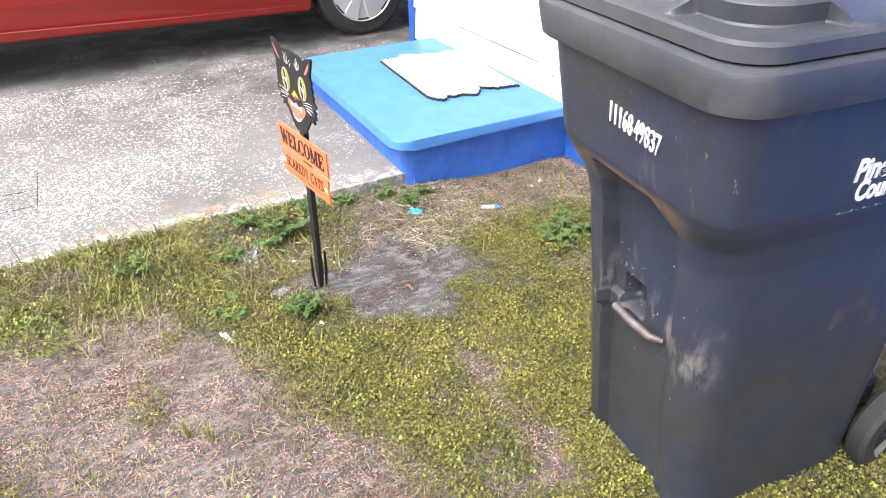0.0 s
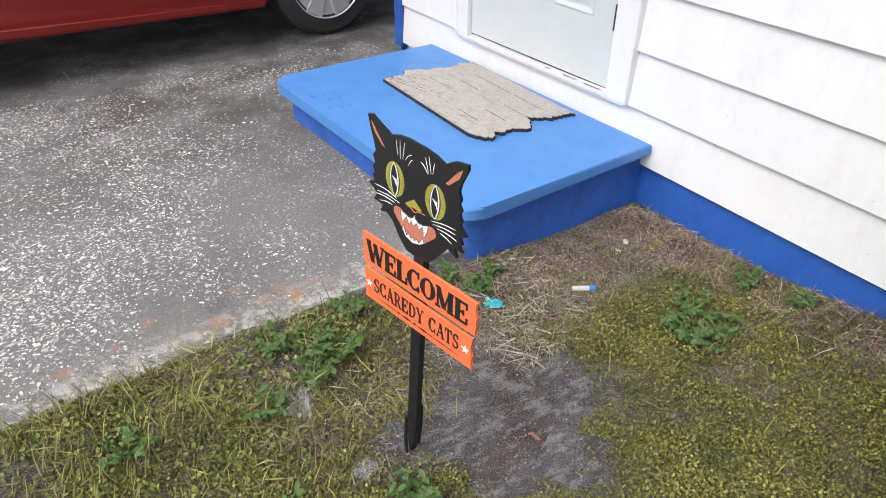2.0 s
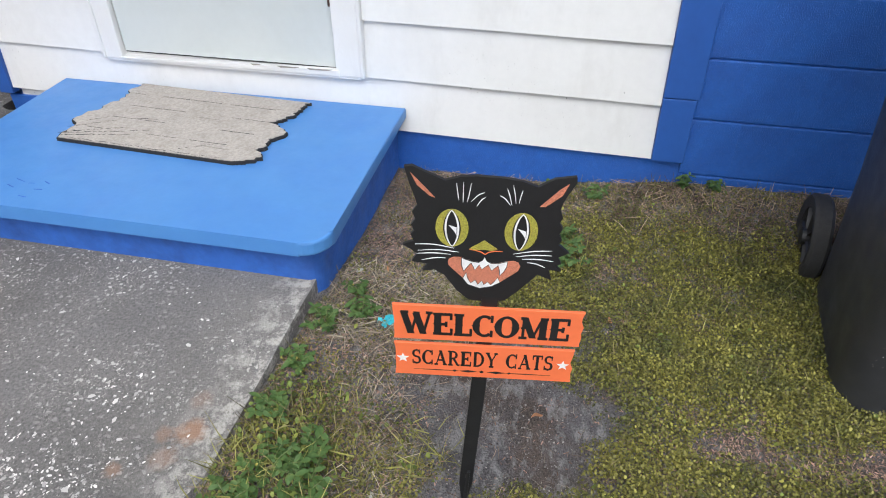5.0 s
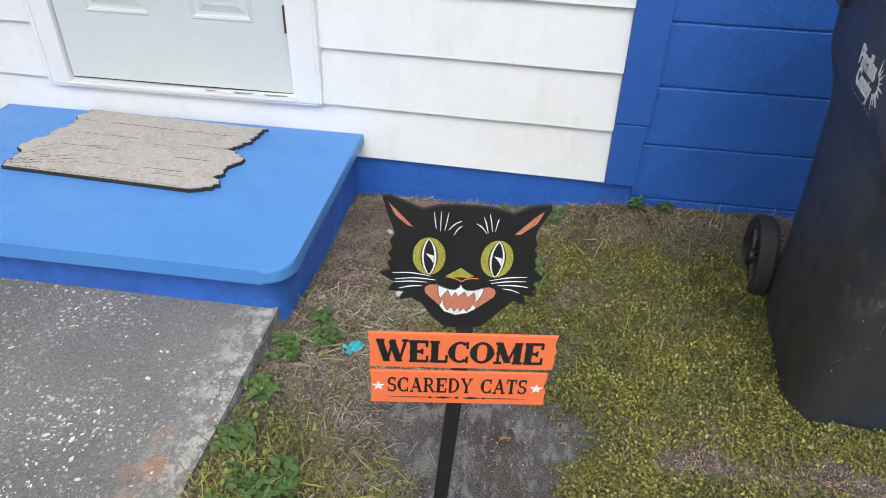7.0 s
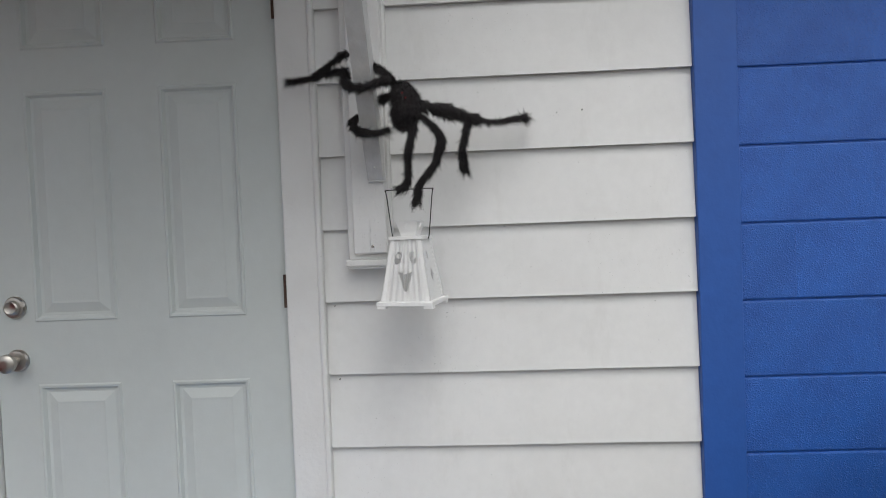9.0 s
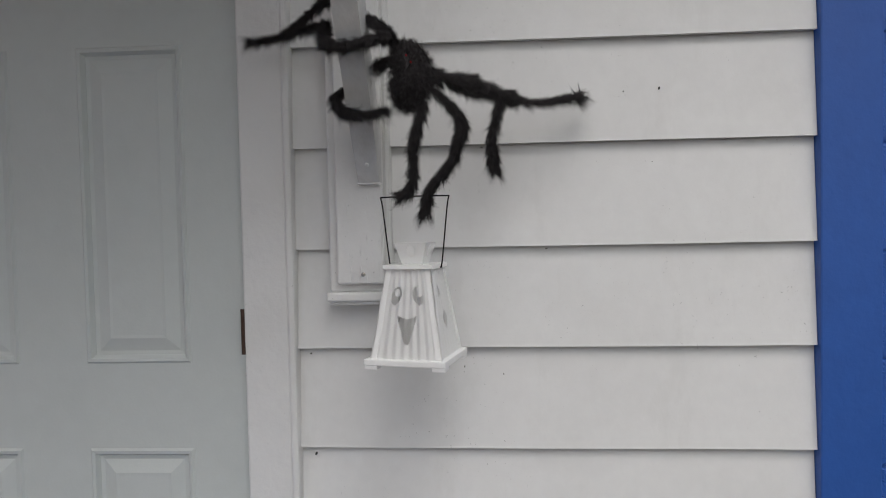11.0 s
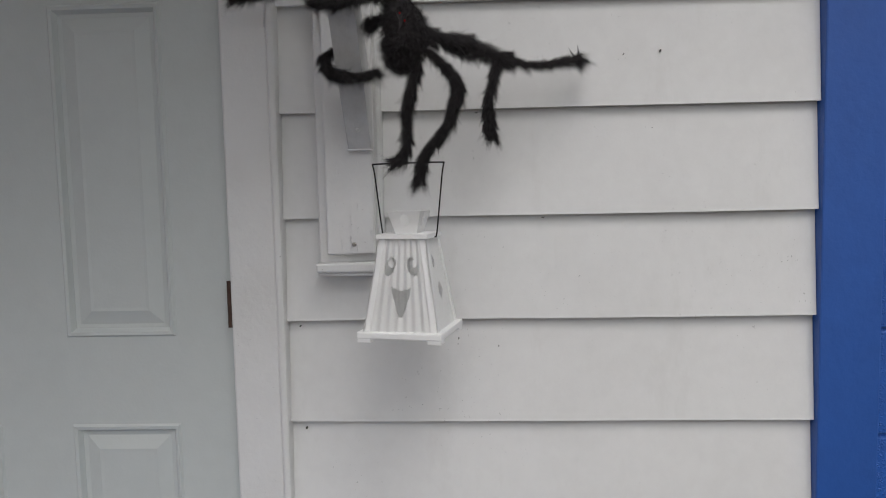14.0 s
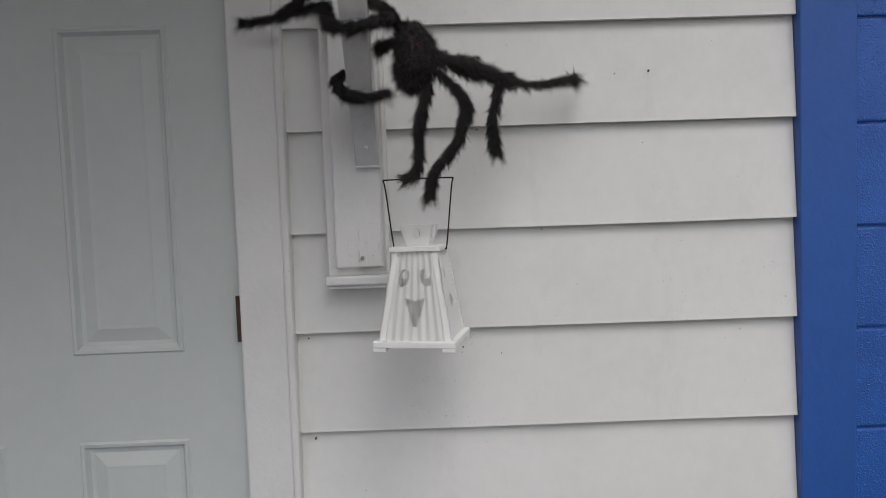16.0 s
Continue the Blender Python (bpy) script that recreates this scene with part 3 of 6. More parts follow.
# ---- door ----
def front_door():
    door = thing("door_1", "closed pale grey six-panel front door with nickel knobs", "door", kind="structure")
    y0, y1, z0, z1 = 1.090, 1.902, 0.285, 2.312
    leaf = bmesh.new()
    cols = [(1.202, 1.416), (1.557, 1.790)]
    rows = [(0.520, 1.054), (1.226, 1.852), (1.965, 2.205)]
    ys = sorted({y0, y1, *[c for p in cols for c in p]})
    zs = sorted({z0, z1, *[c for p in rows for c in p]})
    face_x = 0.004
    grid = {(a, b): leaf.verts.new((face_x, a, b)) for a in ys for b in zs}
    for i in range(len(ys) - 1):
        for j in range(len(zs) - 1):
            if (ys[i], ys[i + 1]) in cols and (zs[j], zs[j + 1]) in rows:
                continue
            leaf.faces.new((grid[ys[i], zs[j]], grid[ys[i + 1], zs[j]], grid[ys[i + 1], zs[j + 1]], grid[ys[i], zs[j + 1]]))
    rim = [grid[y0, z] for z in zs] + [grid[y, z1] for y in ys[1:]] + [grid[y1, z] for z in zs[::-1][1:]] + [grid[y, z0] for y in ys[::-1][1:-1]]
    back_rim = [leaf.verts.new((0.045, v.co.y, v.co.z)) for v in rim]
    for i in range(len(rim)):
        j = (i + 1) % len(rim)
        leaf.faces.new((rim[i], rim[j], back_rim[j], back_rim[i]))
    leaf.faces.new(back_rim)
    body = part("door_leaf", leaf, DOOR_PAINT, door)
    for a, b in cols:
        for c, d in rows:
            pb = bmesh.new()
            rings = []
            for inset, depth in ((0, 0.0), (0.004, -0.004), (0.010, -0.003), (0.016, 0.007), (0.024, 0.008), (0.050, 0.0), (0.056, 0.0005)):
                rings.append([pb.verts.new((face_x + depth, p, q)) for p, q in ((a + inset, c + inset), (b - inset, c + inset), (b - inset, d - inset), (a + inset, d - inset))])
            for r, s in zip(rings, rings[1:]):
                for k in range(4):
                    pb.faces.new((r[k], r[(k + 1) % 4], s[(k + 1) % 4], s[k]))
            pb.faces.new(rings[-1])
            part("door_panel", pb, DOOR_PAINT, door)
    part("door_sill", prism([(1.915, 0.2635), (1.915, 0.2705), (1.70, 0.2735), (1.42, 0.2785), (1.075, 0.2840), (1.075, 0.2635)], lambda u, v, d: (d, u, v), (-0.020, 0.06), 0.002), TRIM_WHITE, door, "worn white painted threshold sagging at one end")
    for a, b in ((1.10, 1.19), (1.22, 1.30), (1.36, 1.40)):
        part("peeling_strip", prism([(a, 0.2855), (b, 0.2845), (b - 0.01, 0.2795), (a + 0.015, 0.2815)], lambda u, v, d: (d, u, v), (-0.0225, -0.0195)), WEATHERED, door, "bare grey wood where paint has peeled")
    # dark strip standing for the shade and dirt in the gap below the leaf
    part("door_sweep", box(0.0035, 0.03, 1.092, 1.900, 0.2822, 0.2862), DARK_GAP, door, "dark strip for the shaded gap under the door")
    part("sill_nosing", box(-0.014, 0.02, 1.00, 1.975, 0.252, 0.263, 0.003), TRIM_WHITE, door)
    # casing in two steps
    for p, q, name in ((0.998, 1.086, "casing"), (1.906, 1.974, "casing")):
        part(name, box(-0.018, 0.05, p, q, 0.262, 2.40, 0.004), TRIM_WHITE, door)
    for p, q in ((0.984, 0.999), (1.973, 1.988)):
        part("back_band", box(-0.024, 0.02, p, q, 0.262, 2.42, 0.005), TRIM_WHITE, door)
    part("head_casing", box(-0.018, 0.05, 1.087, 1.905, 2.318, 2.40, 0.004), TRIM_WHITE, door)
    part("door_gap", box(0.035, 0.05, 1.084, 1.91, 0.283, 2.318), DARK_GAP, door)
    for z in (0.500, 1.245, 2.01):
        hb = tube([(-0.014, 1.089, z), (-0.014, 1.089, z + 0.088)], 0.0045, 10)
        part("hinge", hb, RUST, door, "rusty steel hinge")
    for z, deep in ((1.268, False), (1.122, True)):
        yk = 1.842
        kb = lathe([(0.030, 0.004), (0.031, -0.003), (0.027, -0.008), (0.018, -0.010)], (0, yk, z), "x", 28)
        if deep:
            lathe([(0.011, -0.008), (0.011, -0.03), (0.022, -0.036), (0.026, -0.045), (0.025, -0.055), (0.017, -0.061), (0.006, -0.061)], (0, yk, z), "x", 28, kb)
        else:
            lathe([(0.021, -0.009), (0.020, -0.020), (0.016, -0.023), (0.012, -0.020), (0.003, -0.019)], (0, yk, z), "x", 28, kb)
        part("knob" if deep else "deadbolt", kb, NICKEL, door, "brushed nickel door knob" if deep else "brushed nickel deadbolt", True)
    return door


front_door()


# ---- blue porch step ----
def rounded_outline(x0, x1, y0, y1, r, corners, n=8):
    """Outline with chosen corners rounded; corners in order (x0y0, x1y0, x1y1, x0y1)."""
    out = []
    for (cx, cy, a0), on in zip(((x0, y0, 180), (x1, y0, 270), (x1, y1, 0), (x0, y1, 90)), corners):
        if not on:
            out.append((cx, cy))
            continue
        mx, my = cx + (r if cx == x0 else -r), cy + (r if cy == y0 else -r)
        out += [(mx + r * math.cos(radians(a0 + 90 * k / n)), my + r * math.sin(radians(a0 + 90 * k / n))) for k in range(n + 1)]
    return out


def porch_step():
    step = thing("porch_step", "blue painted concrete porch step below the door", "step")
    flat = lambda u, v, d: (u, v, d)
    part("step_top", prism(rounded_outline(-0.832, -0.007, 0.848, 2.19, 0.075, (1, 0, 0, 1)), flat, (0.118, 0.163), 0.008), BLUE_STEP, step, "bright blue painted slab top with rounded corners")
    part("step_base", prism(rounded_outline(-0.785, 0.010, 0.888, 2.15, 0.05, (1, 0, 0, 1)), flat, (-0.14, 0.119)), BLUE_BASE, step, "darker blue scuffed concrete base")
    return step


step_thing = porch_step()


# ---- block courses of the blue wall ----
def block_mesh(width):
    bm = box(-0.008, 0.02, -width / 2, width / 2, -0.0992, 0.0992)
    long_edges = [e for e in bm.edges if abs(e.verts[0].co.y - e.verts[1].co.y) > 0.01 and e.verts[0].co.x < 0]
    bmesh.ops.bevel(bm, geom=long_edges, offset=0.004, segments=2, affect="EDGES", profile=0.5)
    me = bpy.data.meshes.new("block")
    bm.to_mesh(me)
    bm.free()
    me.materials.append(BLUE_WALL)
    return me


BLOCKS = {}


def lay_block(y0, y1, zc):
    w = round(y1 - y0, 4)
    if w not in BLOCKS:
        BLOCKS[w] = block_mesh(w)
    b = new("block", BLOCKS[w])
    b.parent = block_wall
    b.location = (0.018 + 0.0015 * noise.noise((y0 * 7, zc * 5, 0)), (y0 + y1) / 2, zc)


for course in range(-1, 13):
    zc = 0.2032 * course + 0.1016
    joint = -0.259 if course % 2 == 0 else -0.462
    top = -0.10
    while top > -4.8:
        lay_block(joint, top, zc)
        top, joint = joint, joint - 0.4064


# ---- canopy over the door and its bracket ----
def door_canopy():
    canopy = thing("door_canopy", "white painted wooden canopy over the front door", "canopy")
    side = lambda u, v, d: (u, d, v)
    part("roof_board", prism([(0.0, 2.50), (-1.04, 2.35), (-1.04, 2.40), (0.0, 2.56)], side, (0.74, 2.75), 0.004), TRIM_WHITE, canopy)
    part("fascia", box(-1.072, -1.042, 0.74, 2.75, 2.27, 2.42, 0.003), TRIM_WHITE, canopy)
    return canopy


door_canopy()


def bracket(y):
    br = thing("canopy_bracket", "white painted wooden bracket with worn diagonal strut on the siding", "bracket")
    side = lambda u, v, d: (u, d, v)
    part("backing_board", box(-0.030, 0.012, y - 0.052, y + 0.066, 1.366, 2.46, 0.003), TRIM_WHITE, br)
    part("edge_bead", tube([(-0.030, y - 0.046, 1.37), (-0.030, y - 0.046, 2.46)], 0.0035, 8), TRIM_WHITE, br)
    part("bottom_ledge", box(-0.052, 0.012, y - 0.056, y + 0.070, 1.349, 1.3665, 0.004), TRIM_WHITE, br)
    part("ledge_lip", box(-0.044, 0.012, y - 0.052, y + 0.066, 1.342, 1.349, 0.002), TRIM_WHITE, br)
    part("post", box(-0.047, -0.0295, y - 0.040, y + 0.049, 1.381, 2.46, 0.004), TRIM_WHITE, br)
    # flaking paint left where the strut was let in: a ragged edge running down the post
    rng = random.Random(5)
    left, right = [], []
    for k in range(29):
        z = 1.384 + 0.183 * k / 28
        left.append((y + 0.002 + 0.0022 * noise.noise((z * 60, 1, 0)) + rng.uniform(-0.0007, 0.0007), z))
        right.append((y - 0.037 + 0.0012 * noise.noise((z * 50, 7, 0)), z))
    part("upright", prism(left + right[::-1], lambda u, v, d: (d, u, v), (-0.0515, -0.0465), 0.0006), TRIM_WHITE, br, "flaking white paint ridge on the post")
    for k in range(22):
        z, u = rng.uniform(1.39, 1.56), rng.choice((y + 0.003, y - 0.036, y - 0.010, y + 0.024)) + rng.uniform(-0.003, 0.003)
        l = rng.uniform(0.004, 0.022)
        part("paint_drip", tube([(-0.0512 if u < y + 0.002 else -0.0468, u, z), (-0.0516 if u < y + 0.002 else -0.0472, u + rng.uniform(-0.001, 0.001), z - l / 2), (-0.0512 if u < y + 0.002 else -0.0468, u + rng.uniform(-0.002, 0.002), z - l)], [0.0006, rng.uniform(0.0008, 0.0016), 0.0007], 6), TRIM_WHITE, br)
    part("strut", prism([(-0.0465, 1.569), (-0.066, 1.569), (-0.152, 1.690), (-0.236, 1.800), (-0.330, 1.950), (-0.600, 2.355), (-0.600, 2.405), (-0.548, 2.405), (-0.270, 1.985), (-0.0465, 1.665)], side, (y - 0.040, y + 0.002), 0.003), STRUT_PAINT, br, "diagonal strut with grey weathered end")
    part("cut_edge", box(-0.068, -0.0465, y - 0.041, y + 0.003, 1.5665, 1.5695, 0.001), TRIM_WHITE, br, "raw white cut edge")
    part("bolt", lathe([(0.004, -0.0515), (0.004, -0.054), (0.002, -0.055)], (0, y - 0.002, 1.40), "x", 10), NICKEL, br)
    part("bolt", lathe([(0.0035, -0.085), (0.0035, -0.0945), (0.002, -0.0955)], (0.0, y - 0.020, 1.600), "x", 10), STRUT_PAINT, br)
    return br


bracket(0.846)


# ---- door mat ----
def door_mat():
    mat = thing("door_mat", "grey wood-print door mat with ragged ends on the step", "door mat", at=pose(-0.262, 1.548, 0.163, 0, 0, -3))
    rng = random.Random(4)
    def outline(shrink):
        pts = []
        hx, hy = 0.222 - shrink, 0.345 - shrink
        n = 26
        rng2 = random.Random(9)
        board = 0.0
        inset = ((0, 0.060), (0.04, 0.018), (0.08, -0.006), (0.13, -0.018), (0.19, 0.020), (0.25, 0.004), (0.33, 0.004), (0.37, 0.012), (0.42, -0.014), (0.5, -0.018), (0.57, 0.02), (0.61, 0.07), (0.64, 0.045), (0.70, 0.03), (0.78, 0.012), (0.80, 0.022), (0.87, 0.0), (0.90, 0.012), (1, 0))
        for i in range(65):         # torn south end with two deep notches
            f = i / 64
            pts.append((-hx + 2 * hx * f, -hy - 0.012 + float(np.interp(f, [q[0] for q in inset], [q[1] for q in inset])) + rng2.uniform(-0.007, 0.009)))
        for i in range(n + 1):      # ragged north end
            x = hx - 2 * hx * i / n
            board = rng2.uniform(-0.02, 0.022) if i % 5 == 0 else board
            skew = 0.055 * (i / n - 0.5) 
            round_in = 0.03 * max(0.0, 1 - (n - i) / 2.0)
            pts.append((x, hy + board * 1.0 + rng2.uniform(-0.016, 0) + skew - round_in))
        return pts
    flat = lambda u, v, d: (u, v, d)
    part("mat_base", prism(outline(0.0), flat, (0.0, 0.011)), MAT_EDGE, mat, "black rubber mat backing")
    part("mat_face", prism(outline(0.0045), flat, (0.0108, 0.0135)), MAT_TOP, mat, "worn grey board print with cracks")
    for x, y, l in ((-0.13, 0.03, 0.52), (-0.045, 0.02, 0.60), (0.045, -0.02, 0.55), (0.135, 0.02, 0.58)):
        y0 = y - l / 2
        while y0 < min(y + l / 2, 0.26):
            ln = min(rng.uniform(0.10, 0.24), max(0.02, 0.285 - y0))
            w = rng.uniform(0.0003, 0.0006)
            part("board_seam", box(x - w + rng.uniform(-.002, .0), x + w, y0, y0 + ln, 0.0133, 0.01385), MAT_EDGE, mat)
            y0 += ln + rng.uniform(0.02, 0.20)
    # charred cracks fanning out of the front corner
    def crack(x0, y0, x1, y1, width, dashes):
        d = Vector((x1 - x0, y1 - y0))
        side = Vector((-d.y, d.x)).normalized()
        for k in range(dashes):
            a = k / dashes + rng.uniform(0, 0.4 / dashes)
            b = a + rng.uniform(0.5, 1.8) / dashes
            p, q = Vector((x0, y0)) + d * a + side * rng.uniform(-0.003, 0.003), Vector((x0, y0)) + d * b + side * rng.uniform(-0.003, 0.003)
            w = width * rng.uniform(0.25, 0.95) * (1 - 0.8 * a)
            m = p.lerp(q, rng.uniform(0.2, 0.8)) + side * w
            o = p.lerp(q, rng.uniform(0.2, 0.8)) - side * w * rng.uniform(0.2, 0.9)
            part("charred_crack", prism([tuple(p), tuple(o), tuple(q), tuple(m)], flat, (0.0133, 0.0139)), MAT_EDGE, mat)
    for line in ((-0.195, 0.350, -0.105, 0.060, 0.0045, 16), (-0.185, 0.345, -0.115, 0.170, 0.006, 12), (-0.205, 0.340, -0.150, 0.120, 0.005, 14), (-0.150, 0.345, -0.080, 0.230, 0.003, 7), (-0.040, 0.170, -0.030, 0.070, 0.003, 3),
                 (-0.195, -0.090, -0.120, -0.220, 0.0025, 7), (-0.213, 0.30, -0.210, 0.02, 0.004, 16), (-0.213, 0.02, -0.212, -0.24, 0.0025, 9), (-0.10, 0.32, -0.06, 0.27, 0.002, 3)):
        crack(*line)
    return mat


door_mat()


# ---- painted slab-serif lettering ----
# strokes in a box one unit high: l = line, a = arc, each with its pen widths
GLYPHS = {
    "W": (1.30, [("d", 0.23, 0.5, 0.17, 0.09), ("d", 0.75, 0.5, 0.17, 0.09), ("l", 0.08, 1, 0.38, 0, 0.22), ("l", 0.38, 0, 0.64, 0.95, 0.09), ("l", 0.60, 0.95, 0.90, 0, 0.22), ("l", 0.90, 0, 1.18, 1, 0.09), ("s", 0.12, 1, 0.34), ("s", 0.63, 0.97, 0.26), ("s", 1.16, 1, 0.28)]),
    "E": (0.86, [("d", 0.18, 0.5, 0.18, 0.09), ("l", 0.20, 0, 0.20, 1, 0.23), ("l", 0.20, 0.96, 0.78, 0.96, 0.085), ("l", 0.20, 0.5, 0.56, 0.5, 0.085), ("l", 0.20, 0.04, 0.80, 0.04, 0.085), ("s", 0.14, 0.96, 0.26), ("s", 0.14, 0.04, 0.26), ("l", 0.76, 1, 0.76, 0.72, 0.085), ("l", 0.56, 0.62, 0.56, 0.38, 0.085), ("l", 0.78, 0, 0.78, 0.3, 0.085)]),
    "L": (0.80, [("d", 0.22, 0.5, 0.18, 0.09), ("l", 0.22, 0, 0.22, 1, 0.23), ("l", 0.22, 0.04, 0.74, 0.04, 0.085), ("s", 0.22, 0.96, 0.42), ("s", 0.14, 0.04, 0.26), ("l", 0.73, 0, 0.73, 0.34, 0.085)]),
    "C": (0.92, [("d", 0.12, 0.5, 0.18, 0.09), ("a", 0.48, 0.5, 0.36, 0.46, 50, 310, 0.23, 0.08), ("l", 0.78, 1.0, 0.78, 0.68, 0.09), ("l", 0.78, 0.0, 0.78, 0.30, 0.09)]),
    "O": (0.98, [("d", 0.11, 0.5, 0.18, 0.09), ("d", 0.85, 0.5, 0.18, 0.09), ("a", 0.48, 0.5, 0.37, 0.46, 0, 360, 0.23, 0.08)]),
    "M": (1.26, [("d", 0.18, 0.5, 0.12, 0.09), ("d", 1.00, 0.5, 0.18, 0.09), ("l", 0.18, 0, 0.18, 1, 0.09), ("l", 0.20, 1, 0.60, 0.05, 0.22), ("l", 0.60, 0.05, 0.94, 1, 0.08), ("l", 1.00, 0, 1.00, 1, 0.23), ("s", 0.16, 0.96, 0.24), ("s", 0.18, 0.04, 0.34), ("s", 1.04, 0.96, 0.30), ("s", 1.02, 0.04, 0.42)]),
    "S": (0.76, [("a", 0.38, 0.73, 0.25, 0.23, 40, 270, 0.17, 0.09), ("a", 0.38, 0.27, 0.26, 0.23, -140, 90, 0.17, 0.09), ("l", 0.62, 0.98, 0.62, 0.72, 0.08), ("l", 0.10, 0.02, 0.10, 0.30, 0.08)]),
    "A": (0.98, [("l", 0.14, 0, 0.48, 1, 0.08), ("l", 0.46, 1, 0.82, 0, 0.19), ("l", 0.26, 0.33, 0.68, 0.33, 0.07), ("s", 0.14, 0.03, 0.28), ("s", 0.82, 0.03, 0.32)]),
    "R": (0.96, [("l", 0.22, 0, 0.22, 1, 0.19), ("a", 0.40, 0.73, 0.28, 0.24, -90, 90, 0.17, 0.08), ("l", 0.22, 0.97, 0.42, 0.97, 0.07), ("l", 0.22, 0.49, 0.42, 0.49, 0.07), ("l", 0.46, 0.49, 0.80, 0.02, 0.17), ("s", 0.22, 0.03, 0.36), ("s", 0.14, 0.97, 0.24), ("s", 0.84, 0.03, 0.20)]),
    "D": (0.98, [("l", 0.22, 0, 0.22, 1, 0.19), ("a", 0.36, 0.5, 0.46, 0.47, -90, 90, 0.19, 0.08), ("l", 0.12, 0.97, 0.38, 0.97, 0.07), ("l", 0.12, 0.03, 0.38, 0.03, 0.07)]),
    "Y": (0.92, [("l", 0.12, 1, 0.46, 0.45, 0.18), ("l", 0.80, 1, 0.48, 0.45, 0.08), ("l", 0.46, 0, 0.46, 0.48, 0.18), ("s", 0.14, 0.97, 0.30), ("s", 0.78, 0.97, 0.28), ("s", 0.46, 0.03, 0.36)]),
    "T": (0.86, [("l", 0.42, 0, 0.42, 1, 0.19), ("l", 0.06, 0.96, 0.78, 0.96, 0.08), ("l", 0.08, 1, 0.08, 0.72, 0.08), ("l", 0.76, 1, 0.76, 0.72, 0.08), ("s", 0.42, 0.03, 0.36)]),
    " ": (0.55, []),
}


def serif_letters(body, width, height, cu, cv, d, parent, gap=0.03, pen=1.0):
    """Each letter as one mesh of raised strokes, centred on (cu, cv)."""
    total = sum(GLYPHS[c][0] + gap for c in body) - gap
    k = width / total
    x = cu - width / 2
    for c in body:
        adv, strokes = GLYPHS[c]
        bm = bmesh.new()
        for n_, st in enumerate(strokes):
            top = d + 0.0008 + 0.00004 * n_
            if st[0] == "s":
                st = ("l", st[1] - st[3] / 2, st[2], st[1] + st[3] / 2, st[2], 0.075)
            if st[0] == "d":
                if pen < 1.2:
                    continue
                _, x0, y0, w, h = st
                quads = [[(x0 - w, y0), (x0, y0 - h), (x0 + w, y0), (x0, y0 + h)]]
            elif st[0] == "l":
                _, x0, y0, x1, y1, w = st
                w *= pen
                steep = abs(y1 - y0) > abs(x1 - x0)
                quad = [(x0 - w / 2, y0), (x0 + w / 2, y0), (x1 + w / 2, y1), (x1 - w / 2, y1)] if steep else [(x0, y0 - w / 2), (x1, y1 - w / 2), (x1, y1 + w / 2), (x0, y0 + w / 2)]
                quads = [quad]
            else:
                _, ax, ay, rx, ry, a0, a1, wide, thin = st
                wide, thin = wide * pen, thin * pen
                n = max(6, int((a1 - a0) / 18))
                ring = []
                for i in range(n + 1):
                    a = radians(a0 + (a1 - a0) * i / n)
                    w = thin + (wide - thin) * abs(math.cos(a)) ** 1.3
                    ring.append([(ax + (rx + q * w / 2) * math.cos(a), ay + (ry + q * thin / 2) * math.sin(a)) for q in (-1, 1)])
                quads = [[p[0], p[1], q[1], q[0]] for p, q in zip(ring, ring[1:])]
            for quad in quads:
                pts = [(x + px * k, cv + (py - 0.5) * height) for px, py in quad]
                join(bm, prism(pts, lambda u, v, dd: (u, v, dd), (d - 0.0003, top)))
        if strokes:
            part("letter", bm, SIGN_BLACK, parent)
        else:
            bm.free()
        x += (adv + gap) * k


